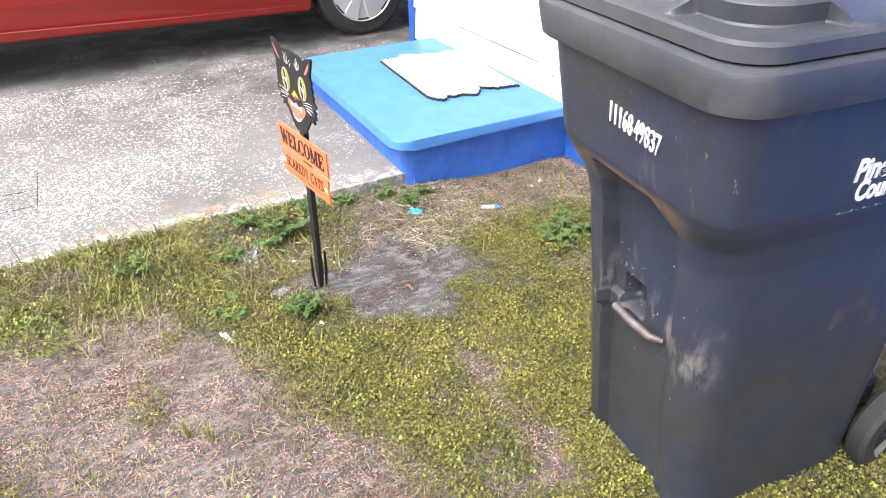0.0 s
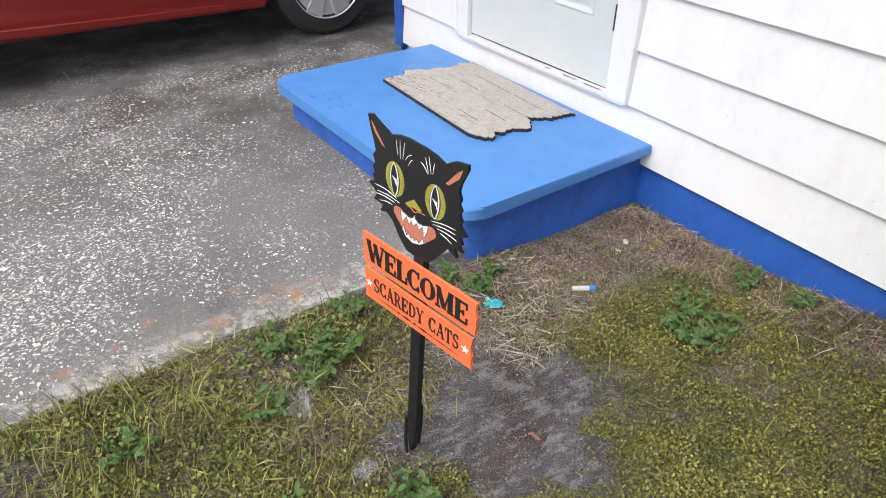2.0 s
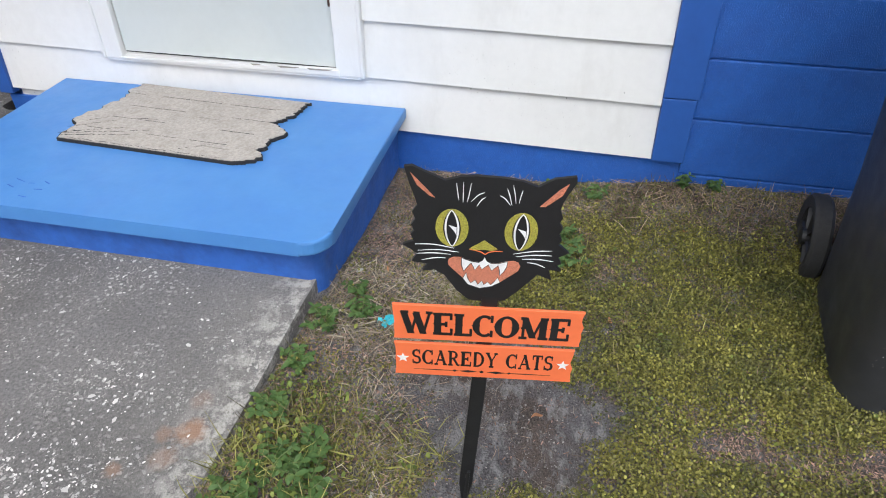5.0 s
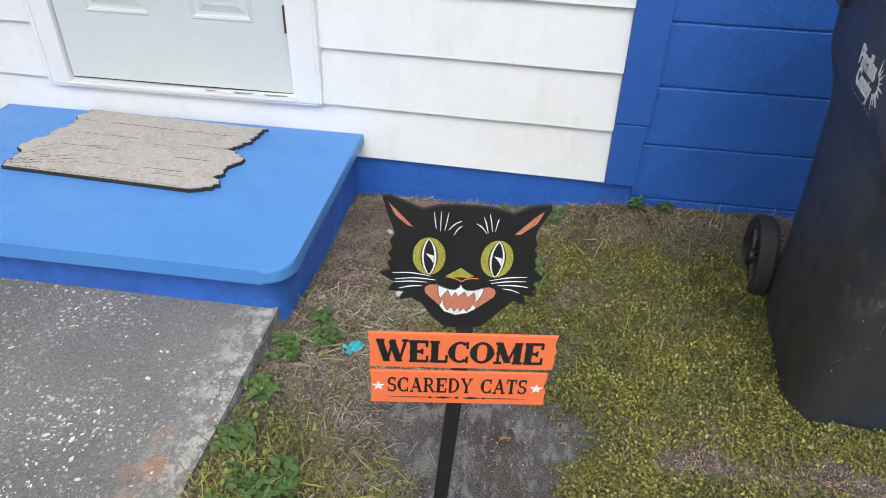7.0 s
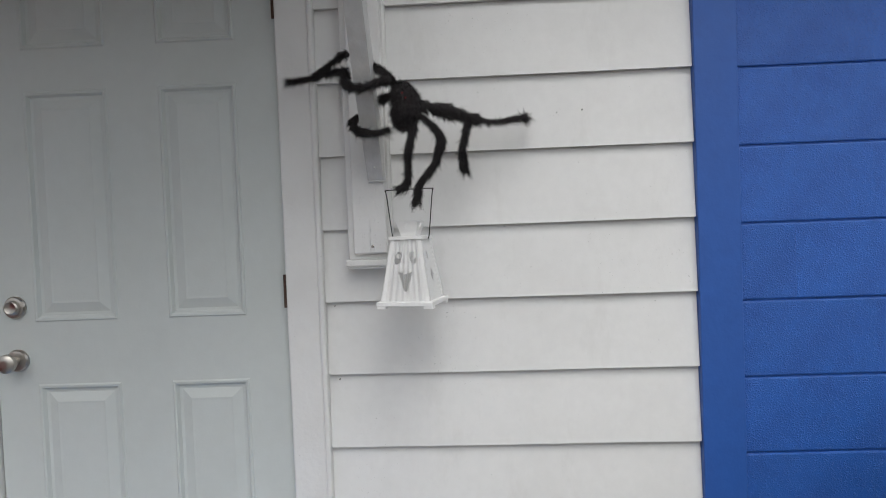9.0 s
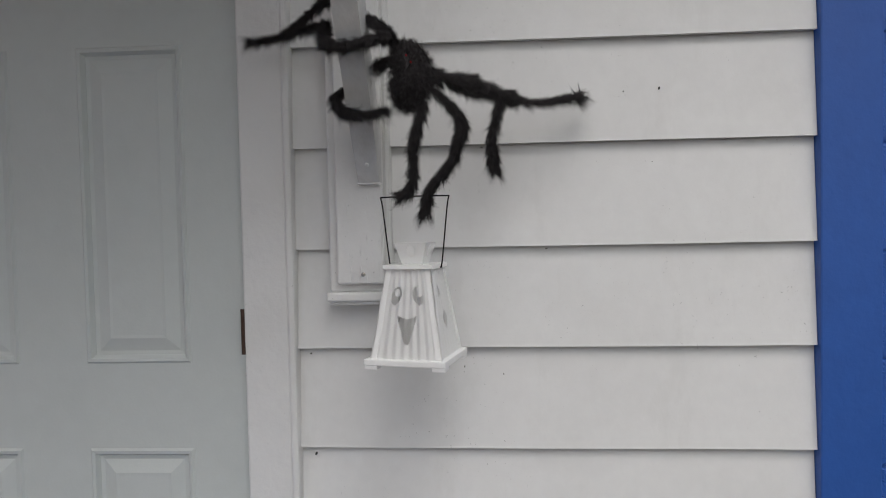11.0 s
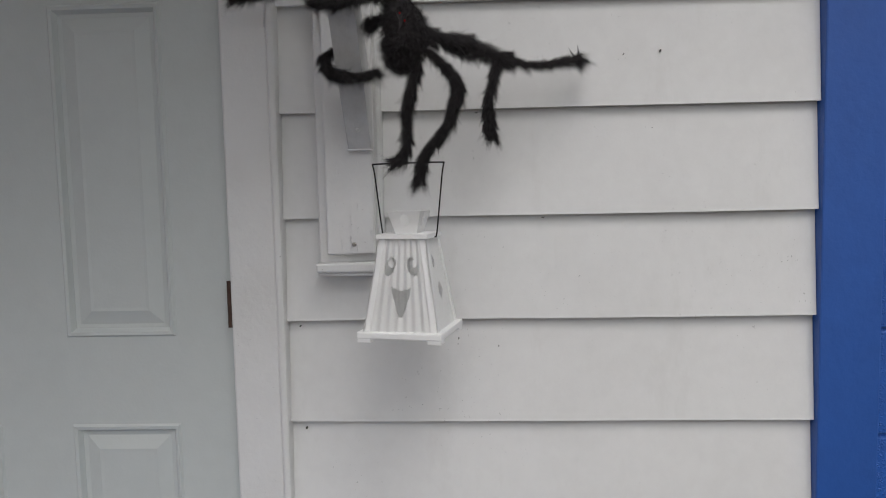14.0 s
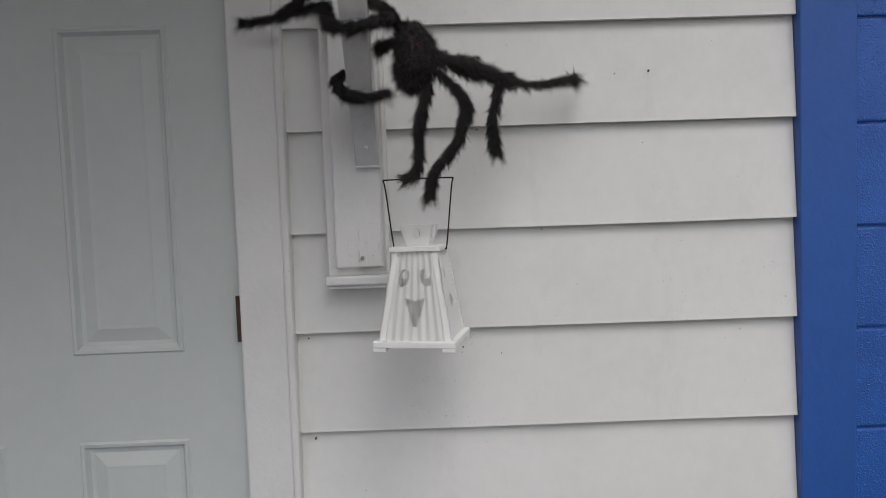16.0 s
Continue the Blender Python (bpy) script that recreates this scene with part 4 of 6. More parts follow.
# ---- black cat yard sign ----
def yard_sign():
    u_dir = Vector((0.047, -0.305, -0.006)).normalized()
    v_dir = Vector((0, 0, 1))
    n_dir = u_dir.cross(v_dir).normalized()
    v_dir = n_dir.cross(u_dir)
    place = Matrix.Translation((-1.3185, 0.3505, 0.480)) @ Matrix((u_dir, v_dir, n_dir)).transposed().to_4x4()
    sign = thing("yard_sign", "black cat-head wooden yard sign with orange welcome boards", "yard sign", at=place)
    mm = lambda pts: [(u / 1000, v / 1000) for u, v in pts]
    flat = lambda u, v, d: (u, v, d)
    hm = lambda pts: [((u - 4) / 1000, v / 1000) for u, v in pts]
    head = hm([(-128, 251), (-117, 253), (-99, 244), (-70, 231), (-48, 238), (-26, 240), (15, 238), (40, 234), (61, 226), (83, 240), (113, 245), (114, 236), (106, 219), (99, 203), (96, 190), (101, 176), (97, 167), (103, 157), (99, 147), (104, 137), (100, 128), (117, 113), (102, 104), (108, 92), (101, 88), (109, 77), (90, 80), (96, 60), (74, 69), (62, 53), (45, 33), (28, 14), (3, 9), (-31, 12), (-50, 31)])
    head += hm([(-69, 60), (-85, 70), (-103, 66), (-95, 81), (-120, 84), (-111, 100), (-133, 116), (-116, 123), (-121, 136), (-115, 142), (-120, 153), (-113, 163), (-118, 176), (-110, 188), (-114, 203), (-121, 224)])
    part("cat_head_board", prism(head, flat, (0.0, 0.006)), SIGN_BLACK, sign, "black painted cat-head silhouette")

    def paint(name, pts, mat, layer=1, label=""):
        part(name, prism(hm(pts), flat, (0.0055, 0.006 + 0.0006 * layer)), mat, sign, label)

    def oval(cu, cv, a, b, n=24, tilt=0.0, point=1.0):
        out = []
        for k in range(n):
            t = k * math.tau / n
            x, y = a * math.copysign(abs(math.cos(t)) ** point, math.cos(t)), b * math.sin(t)
            out.append((cu + x * math.cos(tilt) - y * math.sin(tilt), cv + x * math.sin(tilt) + y * math.cos(tilt)))
        return out

    for cu, cv, tilt in ((-59, 150, 0.03), (43, 148, -0.03)):
        paint("eye", oval(cu, cv, 24.5, 34, tilt=tilt), OLIVE, 1, "olive glitter oval")
        paint("eye_ring", oval(cu, cv, 13, 33, tilt=tilt, point=1.5), SIGN_BLACK, 2)
        paint("eye_slit", oval(cu, cv, 11, 33, tilt=tilt, point=1.5), WHITE_INK, 3, "white painted slit")
        paint("pupil", oval(cu, cv, 8, 31, tilt=tilt, point=1.5), SIGN_BLACK, 4)
        paint("glint", [(cu - 5, cv + 7), (cu + 7, cv + 3), (cu + 7, cv - 11), (cu + 3, cv - 3)], WHITE_INK, 5)
    paint("nose", [(-10, 130), (-32, 114), (-26, 111), (-9, 113), (2, 111), (10, 115)], OLIVE, 1, "olive glitter diamond")
    drawn = lambda pts: [(-64 + (p - 65) * 0.314, 97 - (q - 75) * 0.405) for p, q in pts]

    def outlined(name, pts, mat, layer, label):
        paint(name, pts, mat, layer, label)
        ring = [((u - 4) / 1000, v / 1000, 0.006 + 0.0006 * layer) for u, v in pts + pts[:1]]
        part("painted_outline", tube(ring, 0.0006, 4), SIGN_BLACK, sign)

    gum = [(130, 75), (150, 83), (185, 93), (215, 95), (232, 85), (243, 70), (255, 88), (275, 98), (310, 97), (355, 85)]
    jaw = [(325, 188), (285, 210), (225, 222), (165, 205), (140, 175)]
    paint("mouth", drawn([(65, 100), (70, 86), (90, 76)] + gum + [(385, 82), (408, 90), (417, 108), (408, 130)] + jaw + [(85, 130), (68, 115)]), SALMON, 1, "salmon glitter mouth")
    outlined("upper_teeth", drawn(gum + [(352, 112), (338, 138), (320, 156), (318, 130), (311, 106), (280, 132), (262, 105), (232, 128), (218, 106), (198, 133), (178, 98), (162, 118), (143, 140), (132, 112)]), WHITE_INK, 2, "white painted upper teeth")
    outlined("lower_teeth", drawn([(140, 175), (156, 147), (163, 172), (180, 198), (203, 181), (215, 203), (235, 184), (246, 203), (264, 188), (279, 203), (296, 186), (312, 164)] + jaw[:-1]), WHITE_INK, 2, "white painted lower teeth")
    lip = [((u - 4) / 1000, v / 1000, 0.0063) for u, v in drawn([(165, 37), (195, 41), (225, 48), (243, 58), (262, 47), (290, 41), (328, 42)])]
    part("lip_line", tube(lip, [0.0004, 0.0007, 0.0008, 0.0008, 0.0008, 0.0007, 0.0004], 5), ORANGE, sign, "thin orange painted line")
    paint("ear_patch", [(-119, 242), (-108, 230), (-84, 202), (-92, 205), (-110, 222)], SALMON, 1)
    paint("ear_patch", [(104, 234), (92, 224), (66, 194), (74, 194), (96, 214)], SALMON, 1)

    def whisker(a, b, bend):
        (u0, v0), (u1, v1) = a, b
        mid = ((u0 + u1) / 2, (v0 + v1) / 2 + bend)
        pts = curve_points([((u - 4) / 1000, v / 1000, 0.0063) for u, v in (a, mid, b)], 4)
        n = len(pts)
        part("whisker", tube(pts, [0.0002 + 0.00065 * math.sin(math.pi * (i + 0.6) / (n + 0.4)) for i in range(n)], 5), WHITE_INK, sign)

    for a, b, c in (((-114, 118), (-55, 113), 3), ((-110, 106), (-48, 106), 3), ((-112, 100), (-60, 101), 2), ((-104, 88), (-68, 94), 2),
                    ((34, 107), (92, 116), 2), ((38, 102), (92, 107), 2), ((48, 98), (96, 96), 2), ((56, 92), (84, 84), 2),
                    ((-54, 228), (-50, 200), -2), ((-44, 230), (-44, 196), -2), ((-33, 229), (-38, 197), -2), ((-14, 214), (-32, 198), 3), ((-12, 206), (-24, 190), 3),
                    ((8, 210), (24, 194), 3), ((18, 222), (26, 195), 2), ((26, 228), (32, 197), 2), ((40, 220), (36, 198), 2)):
        whisker(a, b, c)
    # orange boards with ragged ends
    rng = random.Random(3)
    def board(v0, v1, u0, u1, name):
        left = [(u0 + rng.uniform(-2, 2), v0 + (v1 - v0) * i / 6) for i in range(7)]
        right = [(u1 + rng.uniform(-4, 3), v1 + (v0 - v1) * i / 7) for i in range(8)]
        return part(name, prism(mm(left + right), flat, (0.007, 0.0125), 0.0008), ORANGE, sign, "orange painted board with black lettering")
    b1 = board(-75, 0, -154, 151, "welcome_board")
    b2 = board(-160, -85, -154, 145, "lower_board")
    serif_letters("WELCOME", 0.274, 0.047, -0.004, -0.038, 0.0126, b1, 0.015, 1.32)
    serif_letters("SCAREDY CATS", 0.240, 0.034, -0.006, -0.116, 0.0126, b2, 0.05, 1.1)
    for cu in (-141, 130):
        star = [(cu + (11 if k % 2 == 0 else 4.6) * math.sin(k * math.pi / 5), -120 + (11 if k % 2 == 0 else 4.6) * math.cos(k * math.pi / 5)) for k in range(10)]
        part("star", prism(mm(star), flat, (0.0123, 0.0131)), WHITE_INK, b2, "white painted star")
    for u0, u1, h in ((-122, -42, 0.8), (-56, -48, 2.6), (-44, -14, 2.6), (-10, -2, 3.2), (4, 34, 2.6), (38, 44, 2.6), (30, 112, 0.8)):
        part("ornament_line", prism(mm([(u0, -146), ((u0 + u1) / 2, -146 - h), (u1, -146), ((u0 + u1) / 2, -146 + h)]), flat, (0.0123, 0.0131)), SIGN_BLACK, b2)
    # stake leans a little
    part("stake", prism(mm([(-13, 20), (13, 20), (-10, -480), (-22, -545), (-29, -545), (-36, -480)]), flat, (-0.008, 0.0068)), SIGN_BLACK, sign, "black painted wooden stake")
    for du, dn in ((-25, -0.026), (-21, 0.024)):
        part("prong", tube([(du / 1000 + 0.002, -0.415, dn), (du / 1000 - 0.001, -0.48, dn), (du / 1000 - 0.003, -0.545, dn * 0.8)], [0.0034, 0.0046, 0.0042], 6), SIGN_BLACK, sign)
    for v in (-0.455, -0.49):
        part("chipped_spot", box(-0.025, -0.019, v - 0.006, v + 0.006, 0.0066, 0.0073), SIGN_EDGE, sign)
    return sign


yard_sign()


# ---- wheeled rubbish bin ----
def rounded_ring(x0, x1, hy, r, cy, n_side=14, n_cor=5):
    """Ring of (x, y, nx) points, starting on the street face, counter-clockwise from above."""
    pts = []
    def arc(mx, my, a0):
        for k in range(n_cor + 1):
            a = radians(a0 + 90 * k / n_cor)
            pts.append((mx + r * math.cos(a), my + r * math.sin(a)))
    arc(x0 + r, cy + hy - r, 90)
    for k in range(1, n_side * 2):
        pts.append((x0, cy + (hy - r) * (1 - k / n_side)))
    arc(x0 + r, cy - hy + r, 180)
    for k in range(1, n_side):
        pts.append((x0 + r + (x1 - x0 - 2 * r) * k / n_side, cy - hy))
    arc(x1 - r, cy - hy + r, 270)
    for k in range(1, n_side):
        pts.append((x1, cy - (hy - r) * (1 - 2 * k / n_side)))
    arc(x1 - r, cy + hy - r, 0)
    for k in range(1, n_side):
        pts.append((x1 - r - (x1 - x0 - 2 * r) * k / n_side, cy + hy))
    return pts


def loft(levels, close=True):
    bm = bmesh.new()
    rings = [[bm.verts.new(p) for p in ring] for ring in levels]
    n = len(rings[0])
    for a, b in zip(rings, rings[1:]):
        for k in range(n):
            bm.faces.new((a[k], a[(k + 1) % n], b[(k + 1) % n], b[k]))
    if close:
        bm.faces.new(rings[0])
        bm.faces.new(rings[-1])
    return bm


BIN_Y = -0.662


def scuffed_front():
    """Bin plastic with rusty mud dried along the brow of the recess and pale scuffs."""
    m = BIN_BLACK.copy()
    n, l = m.node_tree.nodes, m.node_tree.links
    tc, sep = n.new("ShaderNodeTexCoord"), n.new("ShaderNodeSeparateXYZ")
    l.new(tc.outputs["Object"], sep.inputs[0])
    front = ranged(m, sep.outputs[0], -0.93, -0.89, 1, 0)
    band = times(m, ranged(m, sep.outputs[2], 0.612, 0.656, 0, 1), ranged(m, sep.outputs[2], 0.666, 0.690, 1, 0))
    band = times(m, band, ranged(m, sep.outputs[1], BIN_Y - 0.185, BIN_Y - 0.12, 0, 1))
    over(m, times(m, front, times(m, band, ranged(m, noise_of(m, 14, 5), 0.36, 0.54, 0.15, 0.85))), (0.19, 0.115, 0.065))
    rub = times(m, ranged(m, sep.outputs[2], 0.26, 0.33, 0, 1), ranged(m, sep.outputs[2], 0.36, 0.46, 1, 0))
    over(m, times(m, front, times(m, rub, ranged(m, noise_of(m, 30, 6, (1, 1.0, 0.35)), 0.50, 0.66, 0, 0.7))), (0.20, 0.185, 0.175))
    over(m, times(m, rub, ranged(m, noise_of(m, 11, 5), 0.60, 0.70, 0, 0.6)), (0.15, 0.075, 0.05))
    over(m, times(m, front, ranged(m, noise_of(m, 9, 6, (1, 1.6, 0.5), 0.4), 0.60, 0.72, 0, 0.5)), (0.14, 0.13, 0.125))
    over(m, times(m, front, ranged(m, noise_of(m, 60, 3, (1, 1, 0.4)), 0.70, 0.74, 0, 0.7)), (0.22, 0.20, 0.19))
    return m


BIN_FRONT = scuffed_front()


def wheeled_bin():
    can = thing("wheelie_bin", "charcoal plastic wheeled rubbish bin with white print on the grass", "rubbish bin",
                at=Matrix.Translation((-0.643, BIN_Y + 0.003, 0)) @ Matrix.Rotation(radians(-6), 4, "Z") @ Matrix.Translation((0.66, -BIN_Y, 0)))
    stations = [(-0.105, -0.915, -0.42, 0.200), (-0.085, -0.925, -0.41, 0.208), (0.30, -0.955, -0.40, 0.214), (0.56, -0.978, -0.38, 0.222), (0.62, -0.990, -0.37, 0.232), (0.665, -1.012, -0.36, 0.248), (0.69, -1.022, -0.352, 0.254), (0.885, -1.045, -0.335, 0.268)]
    zs = sorted({s[0] for s in stations} | set(np.round(np.arange(-0.08, 0.88, 0.012), 3)) | set(np.round(np.arange(0.630, 0.69, 0.004), 3)) | set(np.round(np.arange(0.295, 0.425, 0.005), 3)))
    rings = []
    for z in zs:
        x0, x1, hy = (float(np.interp(z, [s[0] for s in stations], [s[k] for s in stations])) for k in (1, 2, 3))
        ring = []
        for x, y in rounded_ring(x0, x1, hy, float(np.interp(z, [-0.1, 0.6, 0.7], [0.095, 0.085, 0.06])), BIN_Y, 36):
            v = y - BIN_Y
            if x < x0 + 0.012:
                # lift recess under an overhanging brow, a corner post beside it, and the pocket behind the bar
                brow = 0.669 - 0.045 * smooth_step(-0.07, -0.125, v)
                into = smooth_step(0.112, 0.103, v) * smooth_step(-0.135, -0.085, v) * smooth_step(brow, brow - 0.007, z)
                x += (0.036 - 0.010 * smooth_step(0.50, 0.10, z)) * into
                lug = smooth_step(0.050, 0.062, v) * smooth_step(0.116, 0.110, v) * smooth_step(0.300, 0.308, z) * smooth_step(0.352, 0.342, z)
                x -= 0.014 * lug
                hole = smooth_step(0.072, 0.060, v) * smooth_step(-0.005, 0.010, v) * smooth_step(0.322, 0.332, z) * smooth_step(0.412, 0.392, z)
                x += 0.034 * hole
            ring.append((x, y, z))
        rings.append(ring)
    body = part("bin_body", loft(rings), BIN_FRONT, can, "tapered charcoal body with arched lift recess", True)
    rim_levels = []
    for z, g in ((0.880, 0.003), (0.882, 0.020), (0.886, 0.024), (0.936, 0.031), (0.946, 0.029), (0.951, 0.022), (0.953, 0.008)):
        rim_levels.append([(x, y, z) for x, y in rounded_ring(-1.045 - g, -0.335 + g, 0.265 + g, 0.07, BIN_Y)])
    part("bin_rim", loft(rim_levels), BIN_LID, can, "thick rolled rim", True)

    def lid_ring(g, g_corner, z, lift):
        """One ring of the lid; the two street corners draw back and rise into hand grips."""
        ring = []
        for (x, y), (xc, yc) in zip(rounded_ring(-1.045 - g, -0.335 + g, 0.265 + g, 0.07, BIN_Y, 30, 8), rounded_ring(-1.045 - g_corner, -0.335 + g_corner, 0.265 + g_corner, 0.07, BIN_Y, 30, 8)):
            far = math.hypot((x + 1.03), abs(y - BIN_Y) - 0.255)
            c = smooth_step(0.165, 0.105, far)
            ring.append((x + (xc - x) * c, y + (yc - y) * c, z + lift * c))
        return ring
    lid = part("bin_lid", loft([lid_ring(*row) for row in ((0.004, 0.004, 0.9535, 0), (0.017, 0.017, 0.956, 0), (0.017, 0.017, 0.978, 0), (0.013, 0.013, 0.983, 0), (0.009, -0.034, 0.9845, 0), (0.007, -0.036, 0.986, 0.002), (0.004, -0.030, 0.988, 0.026), (0.000, -0.034, 0.990, 0.030), (-0.020, -0.055, 0.994, 0.031), (-0.055, -0.085, 1.000, 0.020), (-0.100, -0.120, 1.006, 0.006), (-0.160, -0.160, 1.012, 0), (-0.185, -0.185, 1.014, 0))]), BIN_LID, can, "closed lid with two raised corner grips", True)
    part("lift_bar", tube([(-0.930, BIN_Y - 0.075, 0.324), (-0.950, BIN_Y - 0.055, 0.329), (-0.956, BIN_Y, 0.331), (-0.954, BIN_Y + 0.062, 0.330)], [0.005, 0.0085, 0.009, 0.0085], 12), SCUFF, can, "scuffed steel lift bar", True)
    # small scuffs
    rng = random.Random(21)
    for k in range(46):
        v, z = rng.uniform(-0.17, 0.17), rng.uniform(0.05, 0.60)
        if k % 3 == 0:
            v, z = rng.uniform(0.02, 0.10), rng.uniform(0.36, 0.50)
        xs = float(np.interp(z, [s_[0] for s_ in stations], [s_[1] for s_ in stations])) + (0.036 - 0.010 * smooth_step(0.50, 0.10, z)) * smooth_step(0.112, 0.103, v) * smooth_step(-0.135, -0.085, v)
        l, a = rng.choice((0.002, 0.003, 0.006, 0.012, 0.022)), rng.uniform(-1.2, 1.2)
        part("scratch", tube([(xs - 0.0002, BIN_Y + v, z), (xs - 0.0003, BIN_Y + v + l * 0.5 * math.cos(a), z + l * 0.55 * math.sin(a)), (xs - 0.0002, BIN_Y + v + l * math.cos(a), z + l * math.sin(a))], [0.0003, rng.uniform(0.0005, 0.0011), 0.0003], 5), WHITE_INK if l < 0.004 else SCUFF, body, "pale scratch")
    handle = tube([(-0.36, BIN_Y + 0.20, 0.945), (-0.328, BIN_Y + 0.20, 1.000), (-0.318, BIN_Y + 0.17, 1.012), (-0.318, BIN_Y - 0.17, 1.012), (-0.328, BIN_Y - 0.20, 1.000), (-0.36, BIN_Y - 0.20, 0.945)], 0.016, 10)
    part("push_handle", handle, BIN_BLACK, can, "round plastic push handle", True)
    for s in (1, -1):
        part("hinge_lug", box(-0.39, -0.332, BIN_Y + s * 0.23 - 0.02, BIN_Y + s * 0.23 + 0.02, 0.955, 1.03, 0.012), BIN_BLACK, can)
        y_side = BIN_Y + s * 0.258
        for tab_x in ((-0.44, -0.985) if s > 0 else (-0.44,)):
            part("side_tab", box(tab_x - 0.02, tab_x + 0.03, min(y_side, y_side + s * 0.018), max(y_side, y_side + s * 0.018), 0.79, 0.886, 0.003), BIN_BLACK, can)
        wy = BIN_Y + s * 0.228
        wheel = part("wheel", lathe([(0.090, -0.022), (0.124, -0.026), (0.132, -0.016), (0.132, 0.016), (0.124, 0.026), (0.090, 0.022)], (-0.335, wy, 0.002), "y", 40, ring_only=True), TYRE, can, "black rubber tyre", True)
        part("wheel_hub", lathe([(0.091, -0.009), (0.091, 0.009)], (-0.335, wy, 0.002), "y", 40), CAR_DARK, wheel)
        part("hub_cap", lathe([(0.022, -0.03), (0.025, -0.02), (0.025, 0.02), (0.022, 0.03)], (-0.335, wy, 0.002), "y", 20), CAR_DARK, wheel)
        for k in range(8):
            a = k * math.tau / 8
            spoke = tube([(-0.335 + 0.02 * math.cos(a), wy, 0.002 + 0.02 * math.sin(a)), (-0.335 + 0.092 * math.cos(a), wy, 0.002 + 0.092 * math.sin(a))], 0.006, 6)
            for v in spoke.verts:
                v.co.y = wy + (v.co.y - wy) * 3.4
            part("wheel_spoke", spoke, CAR_DARK, wheel)
    part("axle", tube([(-0.335, BIN_Y - 0.22, 0.002), (-0.335, BIN_Y + 0.22, 0.002)], 0.011, 10), RUST, can)
    part("axle_housing", box(-0.47, -0.32, BIN_Y - 0.15, BIN_Y + 0.15, -0.005, 0.085, 0.02), BIN_BLACK, can)
    # stamped number on the street face
    tilt = math.degrees(math.atan2(0.023, 0.195))
    at = Matrix.Translation((-1.0348, BIN_Y - 0.033, 0.786)) @ Matrix(((0, 0, -1), (-1, 0, 0), (0, 1, 0))).to_4x4() @ pose(0, 0, 0, tilt, 0, -5)
    step_u = 0.0150
    for k, digit in enumerate("11168 49837"):
        if digit != " ":
            letters("digit", digit, 0.056, at @ pose((k - 5) * step_u + (0.0058 if k < 5 else -0.0058), 0, 0), WHITE_INK, body, 0.0014, 0.0045 if digit == "1" else 0.0125, 0.0)
    # county print on both flanks: two words, a line too small to read, and a rayed arc
    for s in (1, -1):
        mid = -0.728 if s > 0 else -0.702
        def on_flank(u, v, d):
            z = 0.724 + v
            hy = float(np.interp(z, [0.62, 0.69, 0.885], [0.232, 0.254, 0.268]))
            return (mid - s * u, BIN_Y + s * (hy + d), z)
        for word, u, z, size in (("Pinellas", -0.012, 0.752, 0.056), ("County", -0.004, 0.706, 0.052)):
            hy = float(np.interp(z, [0.69, 0.885], [0.254, 0.268]))
            at = Matrix(((-s, 0, 0, mid - s * u), (0, 0.072 * s, s, BIN_Y + s * hy), (0, 1, 0, z), (0, 0, 0, 1)))
            letters("print_word", word, size, at, WHITE_INK, body, 0.0016, 0.122 if word == "Pinellas" else 0.108, 0.0016)
        for k in range(24):
            a = -0.078 + 0.0068 * k
            if k not in (7, 11, 19):
                part("print_mark", prism([(a, -0.062), (a + 0.0055, -0.062), (a + 0.0055, -0.0525 if k % 4 else -0.049), (a, -0.0525)], on_flank, (-0.003, 0.0014)), WHITE_INK, body, "white printed mark")
        for k in range(9):
            a = radians(-80 + 20 * k)
            p = [(0.062 + r * math.cos(b), 0.010 + r * math.sin(b)) for r, b in ((0.020, a - 0.16), (0.052 - 0.010 * (k % 2), a), (0.020, a + 0.16))]
            part("print_mark", prism(p, on_flank, (-0.003, 0.0014)), WHITE_INK, body, "white printed ray")
    return can


wheeled_bin()


